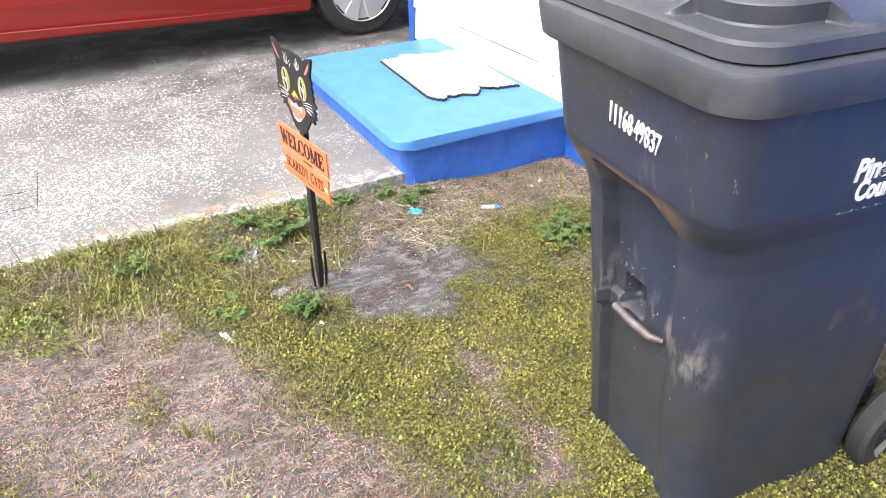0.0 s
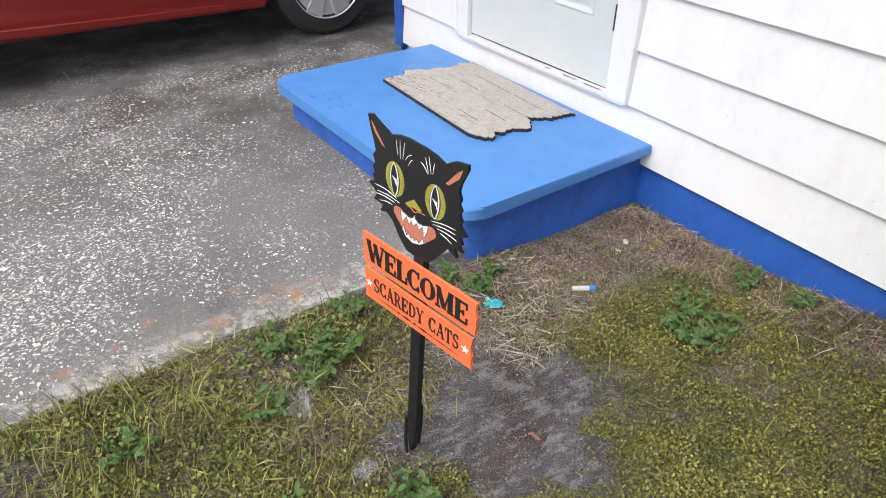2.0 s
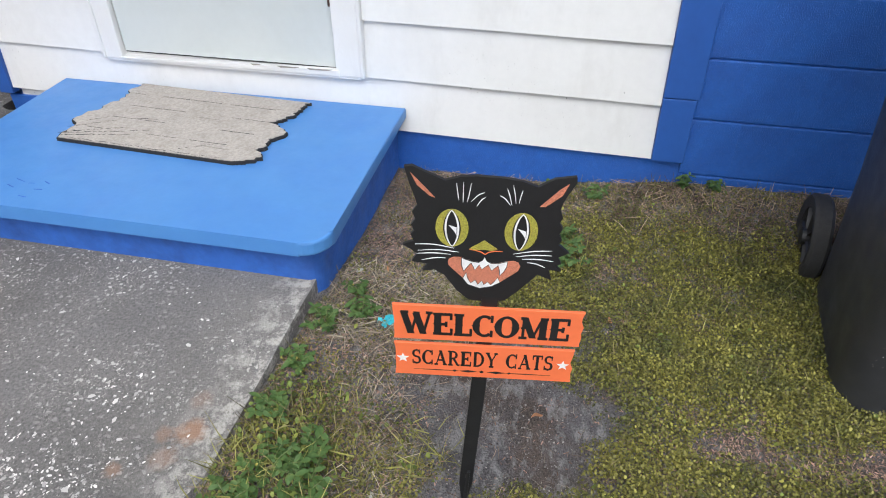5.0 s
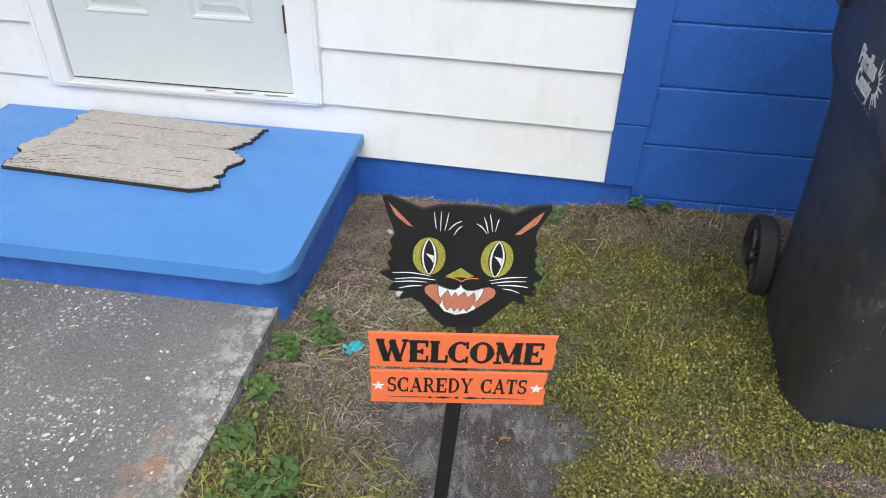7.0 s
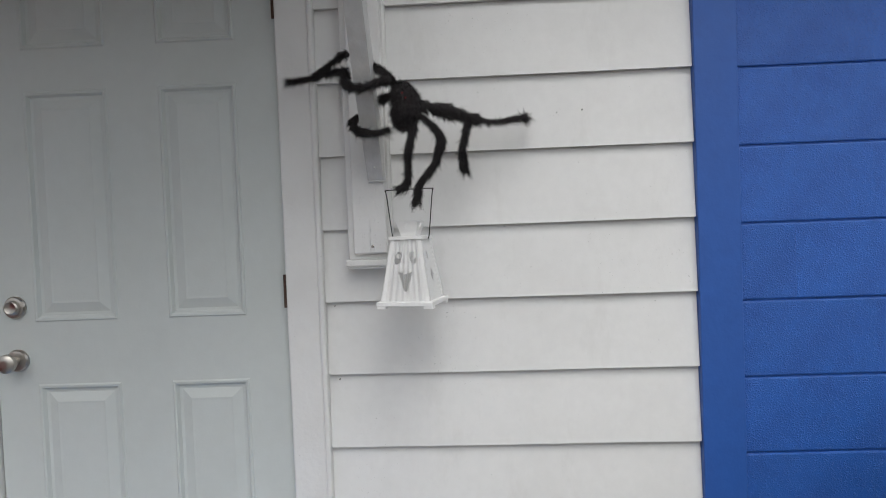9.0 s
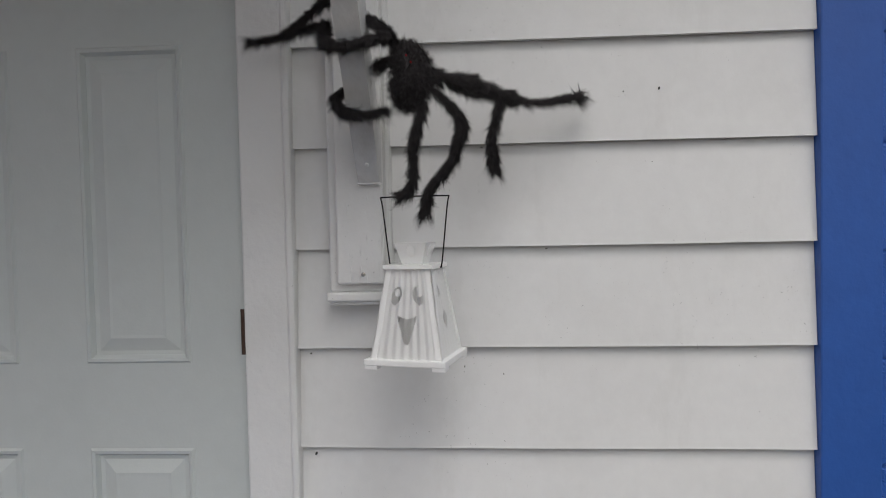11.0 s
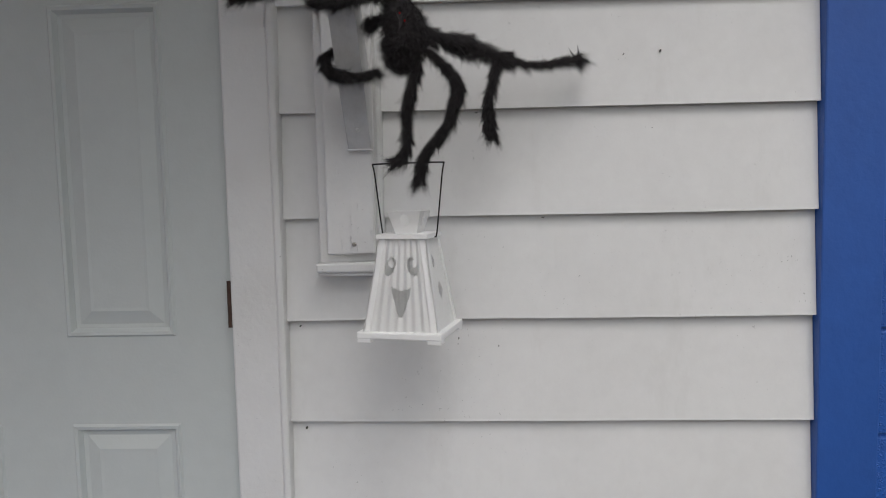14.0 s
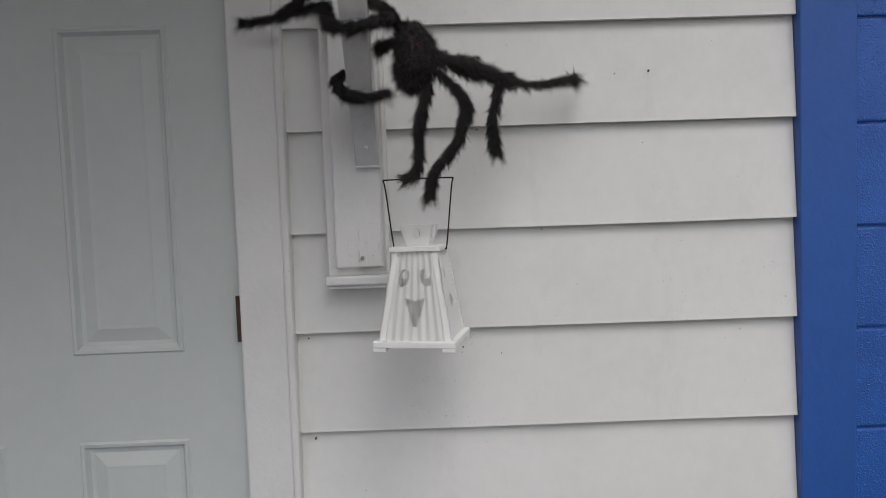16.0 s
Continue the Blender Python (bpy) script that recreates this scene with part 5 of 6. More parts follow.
# ---- lantern with cut-out face ----
def lantern():
    lan = thing("paper_lantern", "white corrugated lantern with cut-out face on a wire handle", "lantern", at=pose(-0.158, 0.735, 1.255, 0, 0, -13))
    base = box(-0.070, 0.070, -0.070, 0.070, 0.006, 0.017, 0.002)
    part("base_plate", base, LANTERN_WHITE, lan)
    for sx in (-1, 1):
        for sy in (-1, 1):
            part("foot", box(sx * 0.058 - 0.011, sx * 0.058 + 0.011, sy * 0.058 - 0.011, sy * 0.058 + 0.011, 0.0, 0.0065, 0.001), LANTERN_WHITE, lan)
    h0, h1, a0, a1 = 0.017, 0.163, 0.060, 0.037
    def cut(u, v, face):
        """True where a panel is cut through; u across, v up, in metres."""
        if face == "front":
            for cu_, lean in ((0.0195, 0.22), (-0.0175, -0.22)):
                if ((u - cu_ + 0.002) / 0.0052) ** 2 + ((v - 0.1065) / 0.0062) ** 2 < 1:
                    return False
                if ((u - cu_ + lean * (v - 0.102)) / 0.0088) ** 2 + ((v - 0.102) / 0.0145) ** 2 < 1:
                    return True
            return 0.022 < v < 0.071 - 0.006 * (1 - (u / 0.017) ** 2) and abs(u) < 0.0165 * ((v - 0.022) / 0.047) ** 0.6
        return ((u - 0.012) / 0.006) ** 2 + ((v - 0.108) / 0.013) ** 2 < 1 or (0.035 < v < 0.078 and abs(u) < 0.009 * (1 - abs(v - 0.06) / 0.03))
    for k, face in enumerate(("front", "side", "back", "side")):
        rot = Matrix.Rotation(radians((0, 90, 180, 270)[k]), 4, "Z")
        bm = bmesh.new()
        nu, nv = 88, 84
        grid = []
        for j in range(nv + 1):
            v = (h1 - h0) * j / nv
            half = a0 + (a1 - a0) * j / nv
            row = []
            for i in range(nu + 1):
                f = i / nu * 2 - 1
                wave = 0.0013 * math.sin(f * math.pi * 8)
                row.append((f * half, v, bm.verts.new(rot @ Vector((-half + wave, -f * half, h0 + v)))))
            grid.append(row)
        for j in range(nv):
            for i in range(nu):
                cu, cv = (grid[j][i][0] + grid[j + 1][i + 1][0]) / 2, (grid[j][i][1] + grid[j + 1][i + 1][1]) / 2
                if not cut(-cu, cv, face):
                    bm.faces.new((grid[j][i][2], grid[j][i + 1][2], grid[j + 1][i + 1][2], grid[j + 1][i][2]))
        part("lantern_panel", bm, LANTERN_PAPER, lan, "white corrugated panel with cut-out face", True)
    for sx in (-1, 1):
        for sy in (-1, 1):
            for turn in (0, 1):
                def edge_point(half, inner, out, z):
                    a, b = half + out, half + 0.0018 - inner
                    return (sx * a, sy * b, z) if turn == 0 else (sx * b, sy * a, z)
                strip = bmesh.new()
                vs = [strip.verts.new(edge_point(h, i_, o_, z)) for h, z in ((0.0600, 0.016), (0.0372, 0.164)) for i_, o_ in ((0, -0.001), (0, 0.0018), (0.0105, 0.0018), (0.0105, -0.001))]
                for q in ((0, 1, 2, 3), (4, 5, 6, 7), (0, 1, 5, 4), (1, 2, 6, 5), (2, 3, 7, 6), (3, 0, 4, 7)):
                    strip.faces.new([vs[w] for w in q])
                bmesh.ops.recalc_face_normals(strip, faces=strip.faces)
                part("corner_strip", strip, LANTERN_WHITE, lan)
    for x0, x1, y0, y1 in ((-0.043, -0.018, -0.043, 0.043), (0.018, 0.043, -0.043, 0.043), (-0.018, 0.018, -0.043, -0.018), (-0.018, 0.018, 0.018, 0.043)):
        part("top_board", box(x0, x1, y0, y1, 0.163, 0.170), LANTERN_WHITE, lan)
    for k in range(4):
        rot = Matrix.Rotation(radians(90 * k), 4, "Z")
        bm = bmesh.new()
        n, rows_ = 28, 18
        g = [[bm.verts.new(rot @ Vector((-(0.018 + 0.010 * j / rows_), (i / n * 2 - 1) * (0.018 + 0.010 * j / rows_), 0.170 + 0.036 * j / rows_))) for i in range(n + 1)] for j in range(rows_ + 1)]
        for j in range(rows_):
            for i in range(n):
                f, q = (i + 0.5) / n * 2 - 1, (j + 0.5) / rows_
                if (f / 0.30) ** 2 + ((q - 0.6) / 0.27) ** 2 > 1:
                    bm.faces.new((g[j][i], g[j][i + 1], g[j + 1][i + 1], g[j + 1][i]))
        part("chimney_panel", bm, LANTERN_PAPER, lan)
    wire = tube(curve_points([(0.0, 0.043, 0.164), (0.0, 0.047, 0.172), (0.0, 0.0575, 0.265), (0.0, 0.0605, 0.281), (0.0, 0.056, 0.2835), (0, 0, 0.284), (0, -0.056, 0.2835), (0, -0.0605, 0.281), (0, -0.0575, 0.265), (0, -0.047, 0.172), (0, -0.043, 0.164)], 3), 0.0013, 8)
    part("wire_handle", wire, WIRE, lan, "thin black wire handle")
    return lan


lantern()


# ---- furry spider decoration, one mesh ----
def toy_spider():
    rng = random.Random(11)
    bm = bmesh.new()
    legs = [
        [(-0.198, 0.712, 1.738), (-0.165, 0.671, 1.732), (-0.13, 0.625, 1.725), (-0.10, 0.584, 1.716), (-0.085, 0.529, 1.703), (-0.07, 0.474, 1.710), (-0.05, 0.436, 1.717)],
        [(-0.105, 0.586, 1.713), (-0.115, 0.590, 1.681), (-0.125, 0.601, 1.638), (-0.13, 0.600, 1.602), (-0.13, 0.596, 1.580)],
        [(-0.205, 0.712, 1.690), (-0.21, 0.722, 1.650), (-0.213, 0.728, 1.621), (-0.21, 0.730, 1.588), (-0.205, 0.733, 1.556), (-0.202, 0.744, 1.542), (-0.20, 0.756, 1.538)],
        [(-0.20, 0.699, 1.710), (-0.20, 0.672, 1.687), (-0.20, 0.654, 1.661), (-0.20, 0.650, 1.641), (-0.198, 0.659, 1.618), (-0.195, 0.666, 1.596), (-0.19, 0.687, 1.571), (-0.185, 0.706, 1.549), (-0.18, 0.713, 1.527), (-0.175, 0.715, 1.508)],
        [(-0.195, 0.742, 1.765), (-0.20, 0.766, 1.800), (-0.19, 0.790, 1.822), (-0.17, 0.806, 1.835)],
        [(-0.21, 0.765, 1.795), (-0.235, 0.790, 1.785), (-0.252, 0.815, 1.772), (-0.250, 0.846, 1.771), (-0.225, 0.868, 1.790), (-0.16, 0.878, 1.832), (-0.12, 0.935, 1.833), (-0.08, 1.010, 1.829), (-0.08, 1.040, 1.829)],
        [(-0.17, 0.868, 1.868), (-0.15, 0.888, 1.870), (-0.11, 0.935, 1.850), (-0.09, 0.967, 1.837)],
        [(-0.20, 0.745, 1.755), (-0.19, 0.772, 1.760), (-0.16, 0.795, 1.758)],
        [(-0.145, 0.853, 1.724), (-0.160, 0.864, 1.707), (-0.172, 0.858, 1.688), (-0.175, 0.836, 1.677), (-0.170, 0.806, 1.677), (-0.155, 0.780, 1.684)],
    ]
    # core thickness along each leg, from its root to its tip
    thick = [(0.016, 0.0175, 0.0165, 0.0135, 0.0065, 0.0085, 0.008), (0.009, 0.007, 0.0085, 0.012, 0.006), (0.011, 0.0085, 0.0075, 0.0075, 0.0085, 0.008, 0.004), (0.008, 0.0075, 0.0085, 0.0105, 0.0085, 0.0085, 0.0075, 0.0075, 0.0085, 0.006),
             (0.012, 0.0115, 0.010, 0.007), (0.010, 0.010, 0.009, 0.010, 0.009, 0.008, 0.0065, 0.0065, 0.005), (0.009, 0.009, 0.008, 0.006), (0.008, 0.008, 0.007), (0.006, 0.0085, 0.010, 0.0085, 0.0085, 0.005)]
    hairs = []
    for leg, width in zip(legs, thick):
        pts = curve_points(leg, 6)
        n = len(pts)
        rad = [float(np.interp(i / 6, range(len(width)), width)) * (0.82 + 0.55 * noise.noise((i * 0.75, leg[0][1] * 9, leg[1][2] * 7))) for i in range(n)]
        tube(pts, [r * 0.72 for r in rad], 10, bm)
        # fur combed towards the tip, gathered in tufts that share one lean
        for i in range(n - 1):
            d = pts[i + 1] - pts[i]
            axis = d.normalized()
            side = axis.orthogonal().normalized()
            tip = i > n - 5
            for _ in range(int((9 + d.length * 2500) * max(0.8, rad[i] / 0.0075))):
                a = rng.uniform(0, math.tau)
                out = math.cos(a) * side + math.sin(a) * axis.cross(side)
                root = pts[i] + d * rng.random() + out * rad[i] * rng.uniform(0.45, 0.95)
                stray = rng.random() < 0.30
                comb = rng.uniform(-0.1, 0.7) if stray else rng.uniform(0.6, 2.0)
                lean = (out * 0.75 + axis * comb + Vector((0, 0, rng.uniform(-0.5, 0.05))) + side * rng.uniform(-0.3, 0.3)).normalized()
                reach = rng.uniform(0.008, 0.020) * (1.5 if tip else 1.0) * (0.95 if stray else 1.0)
                point = root + lean * reach
                for _ in range(rng.randint(3, 5) if stray else rng.randint(7, 13)):
                    p = root + Vector((rng.uniform(-1, 1), rng.uniform(-1, 1), rng.uniform(-1, 1))) * 0.0034
                    end = point + Vector((rng.uniform(-1, 1), rng.uniform(-1, 1), rng.uniform(-1, 1))) * (0.0055 if tip else 0.0042)
                    hairs.append((p, (end - p).normalized(), (end - p).length * rng.uniform(0.65, 1.1)))
    body = bmesh.new()
    bmesh.ops.create_icosphere(body, subdivisions=3, radius=1.0)
    for v in body.verts:
        k = 1 + 0.16 * noise.noise(v.co * 2.5)
        v.co = Vector((-0.20 + 0.030 * v.co.x * k, 0.728 - 0.010 * v.co.z + (0.033 - 0.002 * v.co.z) * v.co.y * k + 0.018 * max(0, v.co.z), 1.732 + 0.054 * v.co.z * k))
    body.normal_update()
    for f in body.faces:
        c = f.calc_center_median()
        lean = (f.normal * rng.uniform(0.3, 0.75) + Vector((rng.uniform(-.5, .5), rng.uniform(-.5, .5), rng.uniform(-1.1, .5)))).normalized()
        for _ in range(30):
            out = (lean + Vector((rng.uniform(-.7, .7), rng.uniform(-.7, .7), rng.uniform(-.7, .7)))).normalized()
            hairs.append((c + Vector((rng.uniform(-1, 1), rng.uniform(-1, 1), rng.uniform(-1, 1))) * 0.004, out, rng.uniform(0.007, 0.018)))
    join(bm, body)
    for ey, ez in ((0.734, 1.755), (0.727, 1.744)):
        bead = bmesh.ops.create_icosphere(bm, subdivisions=1, radius=0.0016, matrix=Matrix.Translation((-0.246, ey, ez)))
        for v in bead["verts"]:
            for f in v.link_faces:
                f.material_index = 1
    for p, out, ln in hairs:
        side = out.orthogonal().normalized()
        w = rng.uniform(0.00018, 0.00045)
        droop = Vector((0, 0, -ln * 0.2))
        a, b = bm.verts.new(p + side * w), bm.verts.new(p - side * w)
        c = bm.verts.new(p + out * ln + droop)
        bm.faces.new((a, b, c))
    spider = part("spider_decoration", bm, FUR, smooth=True)
    spider.data.materials.append(LAMP_RED)
    return tagged(spider, "furry black toy spider clinging to the bracket strut", "decoration")


toy_spider()


# ---- red car on the drive ----
def red_car():
    car = thing("parked_car", "parked red hatchback with silver alloy wheels on the drive", "car")
    side = lambda u, v, d: (u, d, v)
    front, rear, rad = -0.105, -2.70, 0.315
    sill = [(0.76, 0.30), (0.74, 0.22), (front + 0.36, 0.20)]
    arch = lambda cx: [(cx + 0.36 * math.cos(radians(a)), 0.315 + 0.36 * math.sin(radians(a))) for a in range(0, 181, 12)]
    low = sill + arch(front)[1:-1] + [(front - 0.36, 0.205), (rear + 0.36, 0.255)] + arch(rear)[1:-1] + [(rear - 0.36, 0.22), (-3.36, 0.30), (-3.44, 0.55)]
    upper = [(-3.40, 0.86), (-3.30, 0.98), (-0.30, 0.96), (0.40, 0.84), (0.72, 0.70), (0.80, 0.52)]
    bm = prism(low + upper, side, (3.00, 4.66), 0.02)
    for v in bm.verts:
        tuck = 0.045 * smooth_step(0.34, 0.20, v.co.z) + 0.05 * smooth_step(0.7, 1.0, v.co.z)
        v.co.y += tuck if v.co.y < 3.8 else -tuck
    part("car_body", bm, CAR_RED, car, "glossy red painted body", False)
    roof = bmesh.new()
    a = [roof.verts.new(p) for p in ((-3.28, 3.08, 0.97), (-0.35, 3.08, 0.95), (-0.35, 4.58, 0.95), (-3.28, 4.58, 0.97))]
    b = [roof.verts.new(p) for p in ((-2.95, 3.28, 1.44), (-1.15, 3.28, 1.46), (-1.15, 4.38, 1.46), (-2.95, 4.38, 1.44))]
    for k in range(4):
        roof.faces.new((a[k], a[(k + 1) % 4], b[(k + 1) % 4], b[k]))
    roof.faces.new(b[::-1])
    bmesh.ops.bevel(roof, geom=roof.edges[:], offset=0.05, segments=3, affect="EDGES")
    part("cabin", roof, CAR_RED, car, smooth=True)
    for x0, x1, x2, x3 in ((-1.95, -0.55, -1.20, -1.90), (-3.10, -2.03, -2.02, -2.88)):
        part("side_window", prism([(x0, 1.00), (x1, 1.00), (x2, 1.38), (x3, 1.38)], lambda u, v, d: (u, 3.095 + (v - 0.97) * 0.42 + d, v), (-0.02, 0.01)), CAR_GLASS, car, "dark tinted window")
    part("windscreen", prism([(3.22, 1.00), (4.44, 1.00), (4.32, 1.40), (3.36, 1.40)], lambda u, v, d: (-0.38 - (v - 0.97) * 1.62 + d, u, v), (-0.01, 0.03)), CAR_GLASS, car)
    # crease low on the doors, rising to the rear
    part("door_crease", tube([(-0.56, 2.999, 0.262), (-1.2, 2.995, 0.278), (-2.25, 2.995, 0.318)], [0.002, 0.006, 0.006], 6), CAR_RED, car)
    part("underbody", box(-3.2, 0.6, 3.16, 4.50, 0.20, 0.32), CAR_DARK, car)
    for z in (0.72,):
        part("door_handle", box(-1.86, -1.66, 2.965, 3.0, z, z + 0.028, 0.008), CAR_RED, car)
    for cx in (front, rear):
        for s, y in ((1, 3.14), (-1, 4.52)):
            prof = [(0.20, -0.095), (0.285, -0.100), (0.306, -0.085), (0.314, -0.05), (0.315, 0.05), (0.306, 0.085), (0.285, 0.10), (0.20, 0.095)]
            tyre = part("wheel", lathe(prof, (cx, y, 0.315), "y", 48, ring_only=True), TYRE, car, "black road tyre", True)
            part("wheel_barrel", lathe([(0.205, -0.09), (0.218, -0.102), (0.212, -0.085), (0.205, 0.0), (0.09, 0.03)], (cx, y, 0.315) if s > 0 else (cx, y, 0.315), "y", 40), ALLOY if s > 0 else CAR_DARK, tyre, "silver rim", True)
            part("brake_disc", lathe([(0.185, -0.035), (0.185, -0.030)], (cx, y, 0.315), "y", 32), CAR_DARK, tyre)
            if s > 0:
                part("hub_cap", lathe([(0.02, -0.108), (0.036, -0.100), (0.040, -0.06)], (cx, y, 0.315), "y", 24), ALLOY, tyre)
                for k in range(7):
                    rot = Matrix.Translation((cx, y, 0.315)) @ Matrix.Rotation(k * math.tau / 7 + 0.25, 4, "Y")
                    spoke = prism([(0.03, -0.024), (0.208, -0.054), (0.208, 0.054), (0.03, 0.024)], lambda u, v, d: rot @ Vector((u, d - 0.02 + 0.03 * (0.2 - u) * 0, v)), (-0.078, -0.040), 0.004)
                    part("wheel_spoke", spoke, ALLOY, tyre)
    part("tail_lamp", box(-3.45, -3.30, 3.02, 3.20, 0.70, 0.90, 0.02), LAMP_RED, car)
    part("head_lamp", box(0.50, 0.76, 3.03, 3.25, 0.62, 0.74, 0.02), CAR_GLASS, car)
    return car


red_car()


# ---- planting: ground cover, straw, grass ----
veg = np.random.default_rng(7)


def patch_noise(x, y, scale, seed):
    return np.array([noise.noise((a * scale, b * scale, seed)) for a, b in zip(x, y)])


def bare_mask(x, y):
    """1 in the bare sand round the sign, falling to 0."""
    r = np.sqrt(((x + 1.06) / 0.31) ** 2 + ((y - 0.33) / 0.28) ** 2)
    return np.clip(2.0 * (1.2 - r) + 0.9 * patch_noise(x, y, 6.0, 2.0) + 0.4 * patch_noise(x, y, 17.0, 4.0), 0, 1)


def lush_mask(x, y):
    s = x + 1.40 + 0.45 * (y + 0.35) + 0.10 * patch_noise(x, y, 4.0, 61.0)
    m = np.maximum(np.clip((s + 0.10) / 0.25, 0, 1), 0.65 * np.clip((y - 0.46) / 0.12, 0, 1))
    m = np.maximum(m, 0.35 * np.clip(3.0 * patch_noise(x, y, 5.0, 63.0) - 0.6, 0, 1))
    m *= 1 - 0.75 * np.clip((x + 0.33) / 0.15, 0, 1)                      # dry by the wall
    m *= 1 - np.where(x > -0.98, 0.85, np.clip(0.70 - 1.2 * (-1.45 - x), 0.25, 0.70)) * np.clip((y - 0.40) / 0.15, 0, 1)       # litter beside the step and the drive
    m *= np.clip(0.92 + 1.0 * patch_noise(x, y, 3.2, 5.0) + 0.7 * patch_noise(x, y, 11.0, 6.0), 0.03, 1)
    m *= 1 - 0.55 * np.clip((-1.25 - x) / 0.2, 0, 1) * np.clip((x + 1.75) / 0.2, 0, 1) * np.clip((y - 0.15) / 0.2, 0, 1)
    return m * (1 - bare_mask(x, y))


def in_yard(x, y):
    on_bin = (x > -0.885) & (x < -0.43) & (y > -0.83) & (y < -0.47)
    return (y < 0.895) & (x < -0.012) & ~((x > -0.80) & (y > 0.875)) & ~on_bin


def scatter(n, x0, x1, y0, y1, density):
    x, y = veg.uniform(x0, x1, n), veg.uniform(y0, y1, n)
    keep = in_yard(x, y) & (veg.random(n) < density(x, y))
    x, y = x[keep], y[keep]
    return x, y, np.array([ground_z(a, b) for a, b in zip(x, y)])


def stamp(name, template, faces, x, y, z, size, lean, mat, label, category):
    """Many copies of a small template in one mesh of stuff: turned, leaned and scaled one by one."""
    n = len(x)
    t = np.array(template)
    yaw, tilt_dir = veg.uniform(0, math.tau, n), veg.uniform(0, math.tau, n)
    c, s_ = np.cos(yaw), np.sin(yaw)
    p = t[None, :, :] * size[:, None, None]
    px = p[:, :, 0] * c[:, None] - p[:, :, 1] * s_[:, None]
    py = p[:, :, 0] * s_[:, None] + p[:, :, 1] * c[:, None]
    pz = p[:, :, 2] + (px * np.cos(tilt_dir)[:, None] + py * np.sin(tilt_dir)[:, None]) * lean[:, None]
    v = np.stack([px + x[:, None], py + y[:, None], pz + z[:, None]], axis=2).reshape(-1, 3)
    sizes = [len(f) for f in faces]
    loops = np.concatenate([np.array([i for f in faces for i in f])[None, :] + len(t) * np.arange(n)[:, None]]).reshape(-1)
    me = bpy.data.meshes.new(name)
    me.vertices.add(len(v))
    me.vertices.foreach_set("co", v.reshape(-1).astype(np.float32))
    me.loops.add(len(loops))
    me.loops.foreach_set("vertex_index", loops.astype(np.int32))
    totals = np.tile(np.array(sizes), n)
    me.polygons.add(len(totals))
    me.polygons.foreach_set("loop_start", np.concatenate([[0], np.cumsum(totals)[:-1]]).astype(np.int32))
    me.update(calc_edges=True)
    me.validate()
    me.materials.append(mat)
    return tagged(new(name, me), label, category, kind="stuff")


ROUND_LEAF = [(0, -0.45, -0.10), (0.42, -0.2, 0.08), (0.45, 0.25, 0.10), (0, 0.5, -0.02), (-0.45, 0.25, 0.10), (-0.42, -0.2, 0.08)]
LEAF_FACES = [(0, 1, 2, 3), (0, 3, 4, 5)]
SMALL_LEAF = [(0, -0.5, -0.05), (0.40, 0.05, 0.12), (0, 0.55, -0.05), (-0.40, 0.05, 0.12)]
SMALL_FACES = [(0, 1, 2), (0, 2, 3)]
TWIG = [(-0.012, -0.5, 0.0), (0.012, -0.5, 0.02), (0.03, 0.0, 0.05), (0.012, 0.5, 0.0), (-0.006, 0.5, 0.01), (0.008, 0.0, 0.04)]
TWIG_FACES = [(0, 1, 2, 5), (5, 2, 3, 4)]
BLADE = [(-0.018, 0, 0), (0.018, 0, 0), (-0.05, 0.45, 0.13), (-0.018, 0.45, 0.14), (0.03, 1.0, 0.10)]
BLADE_FACES = [(0, 1, 3, 2), (2, 3, 4)]
UPRIGHT = [(-0.022, 0, 0), (0.022, 0, 0), (-0.02, 0.18, 0.42), (0.02, 0.18, 0.42), (0.0, 0.55, 0.72)]

x, y, z = scatter(1000000, -2.9, -0.02, -1.6, 0.9, lambda a, b: lush_mask(a, b) * 0.85)
stamp("ground_cover", SMALL_LEAF, SMALL_FACES, x, y, z + veg.uniform(0.0, 0.019, len(x)), veg.uniform(0.0035, 0.0085, len(x)), veg.uniform(0, 1.1, len(x)), LEAF_LIME, "yellow-green small-leaved ground cover over sandy soil", "ground cover")
x, y, z = scatter(330000, -2.9, -0.02, -1.6, 0.9, lambda a, b: np.clip(1.25 * lush_mask(a, b) ** 1.7, 0, 1) * np.clip(0.45 + 1.5 * patch_noise(a, b, 9.0, 71.0), 0.06, 1))
stamp("cover_leaves", ROUND_LEAF, LEAF_FACES, x, y, z + veg.uniform(0.006, 0.024, len(x)), veg.uniform(0.0035, 0.0080, len(x)), veg.uniform(0, 1.1, len(x)), LEAF_BRIGHT, "bright lime leaf clusters standing above the ground cover", "ground cover")
x, y, z = scatter(60000, -2.9, -0.02, -1.6, 0.9, lambda a, b: np.clip(lush_mask(a, b) * 0.6 + 0.15, 0, 1) * (1 - bare_mask(a, b)))
stamp("cover_stems", TWIG, TWIG_FACES, x, y, z + veg.uniform(0.002, 0.018, len(x)), veg.uniform(0.012, 0.032, len(x)), veg.uniform(0, 0.6, len(x)), STEM, "thin creeping stems in the ground cover", "ground cover")
x, y, z = scatter(90000, -2.9, -0.02, -1.6, 0.9, lambda a, b: (0.03 + 0.9 * np.clip((b - 0.30) / 0.25, 0, 1) * (a < -1.10)) * (1 - bare_mask(a, b)) * np.clip(0.45 + 1.5 * patch_noise(a, b, 4.5, 9.0), 0, 1) * 0.8)
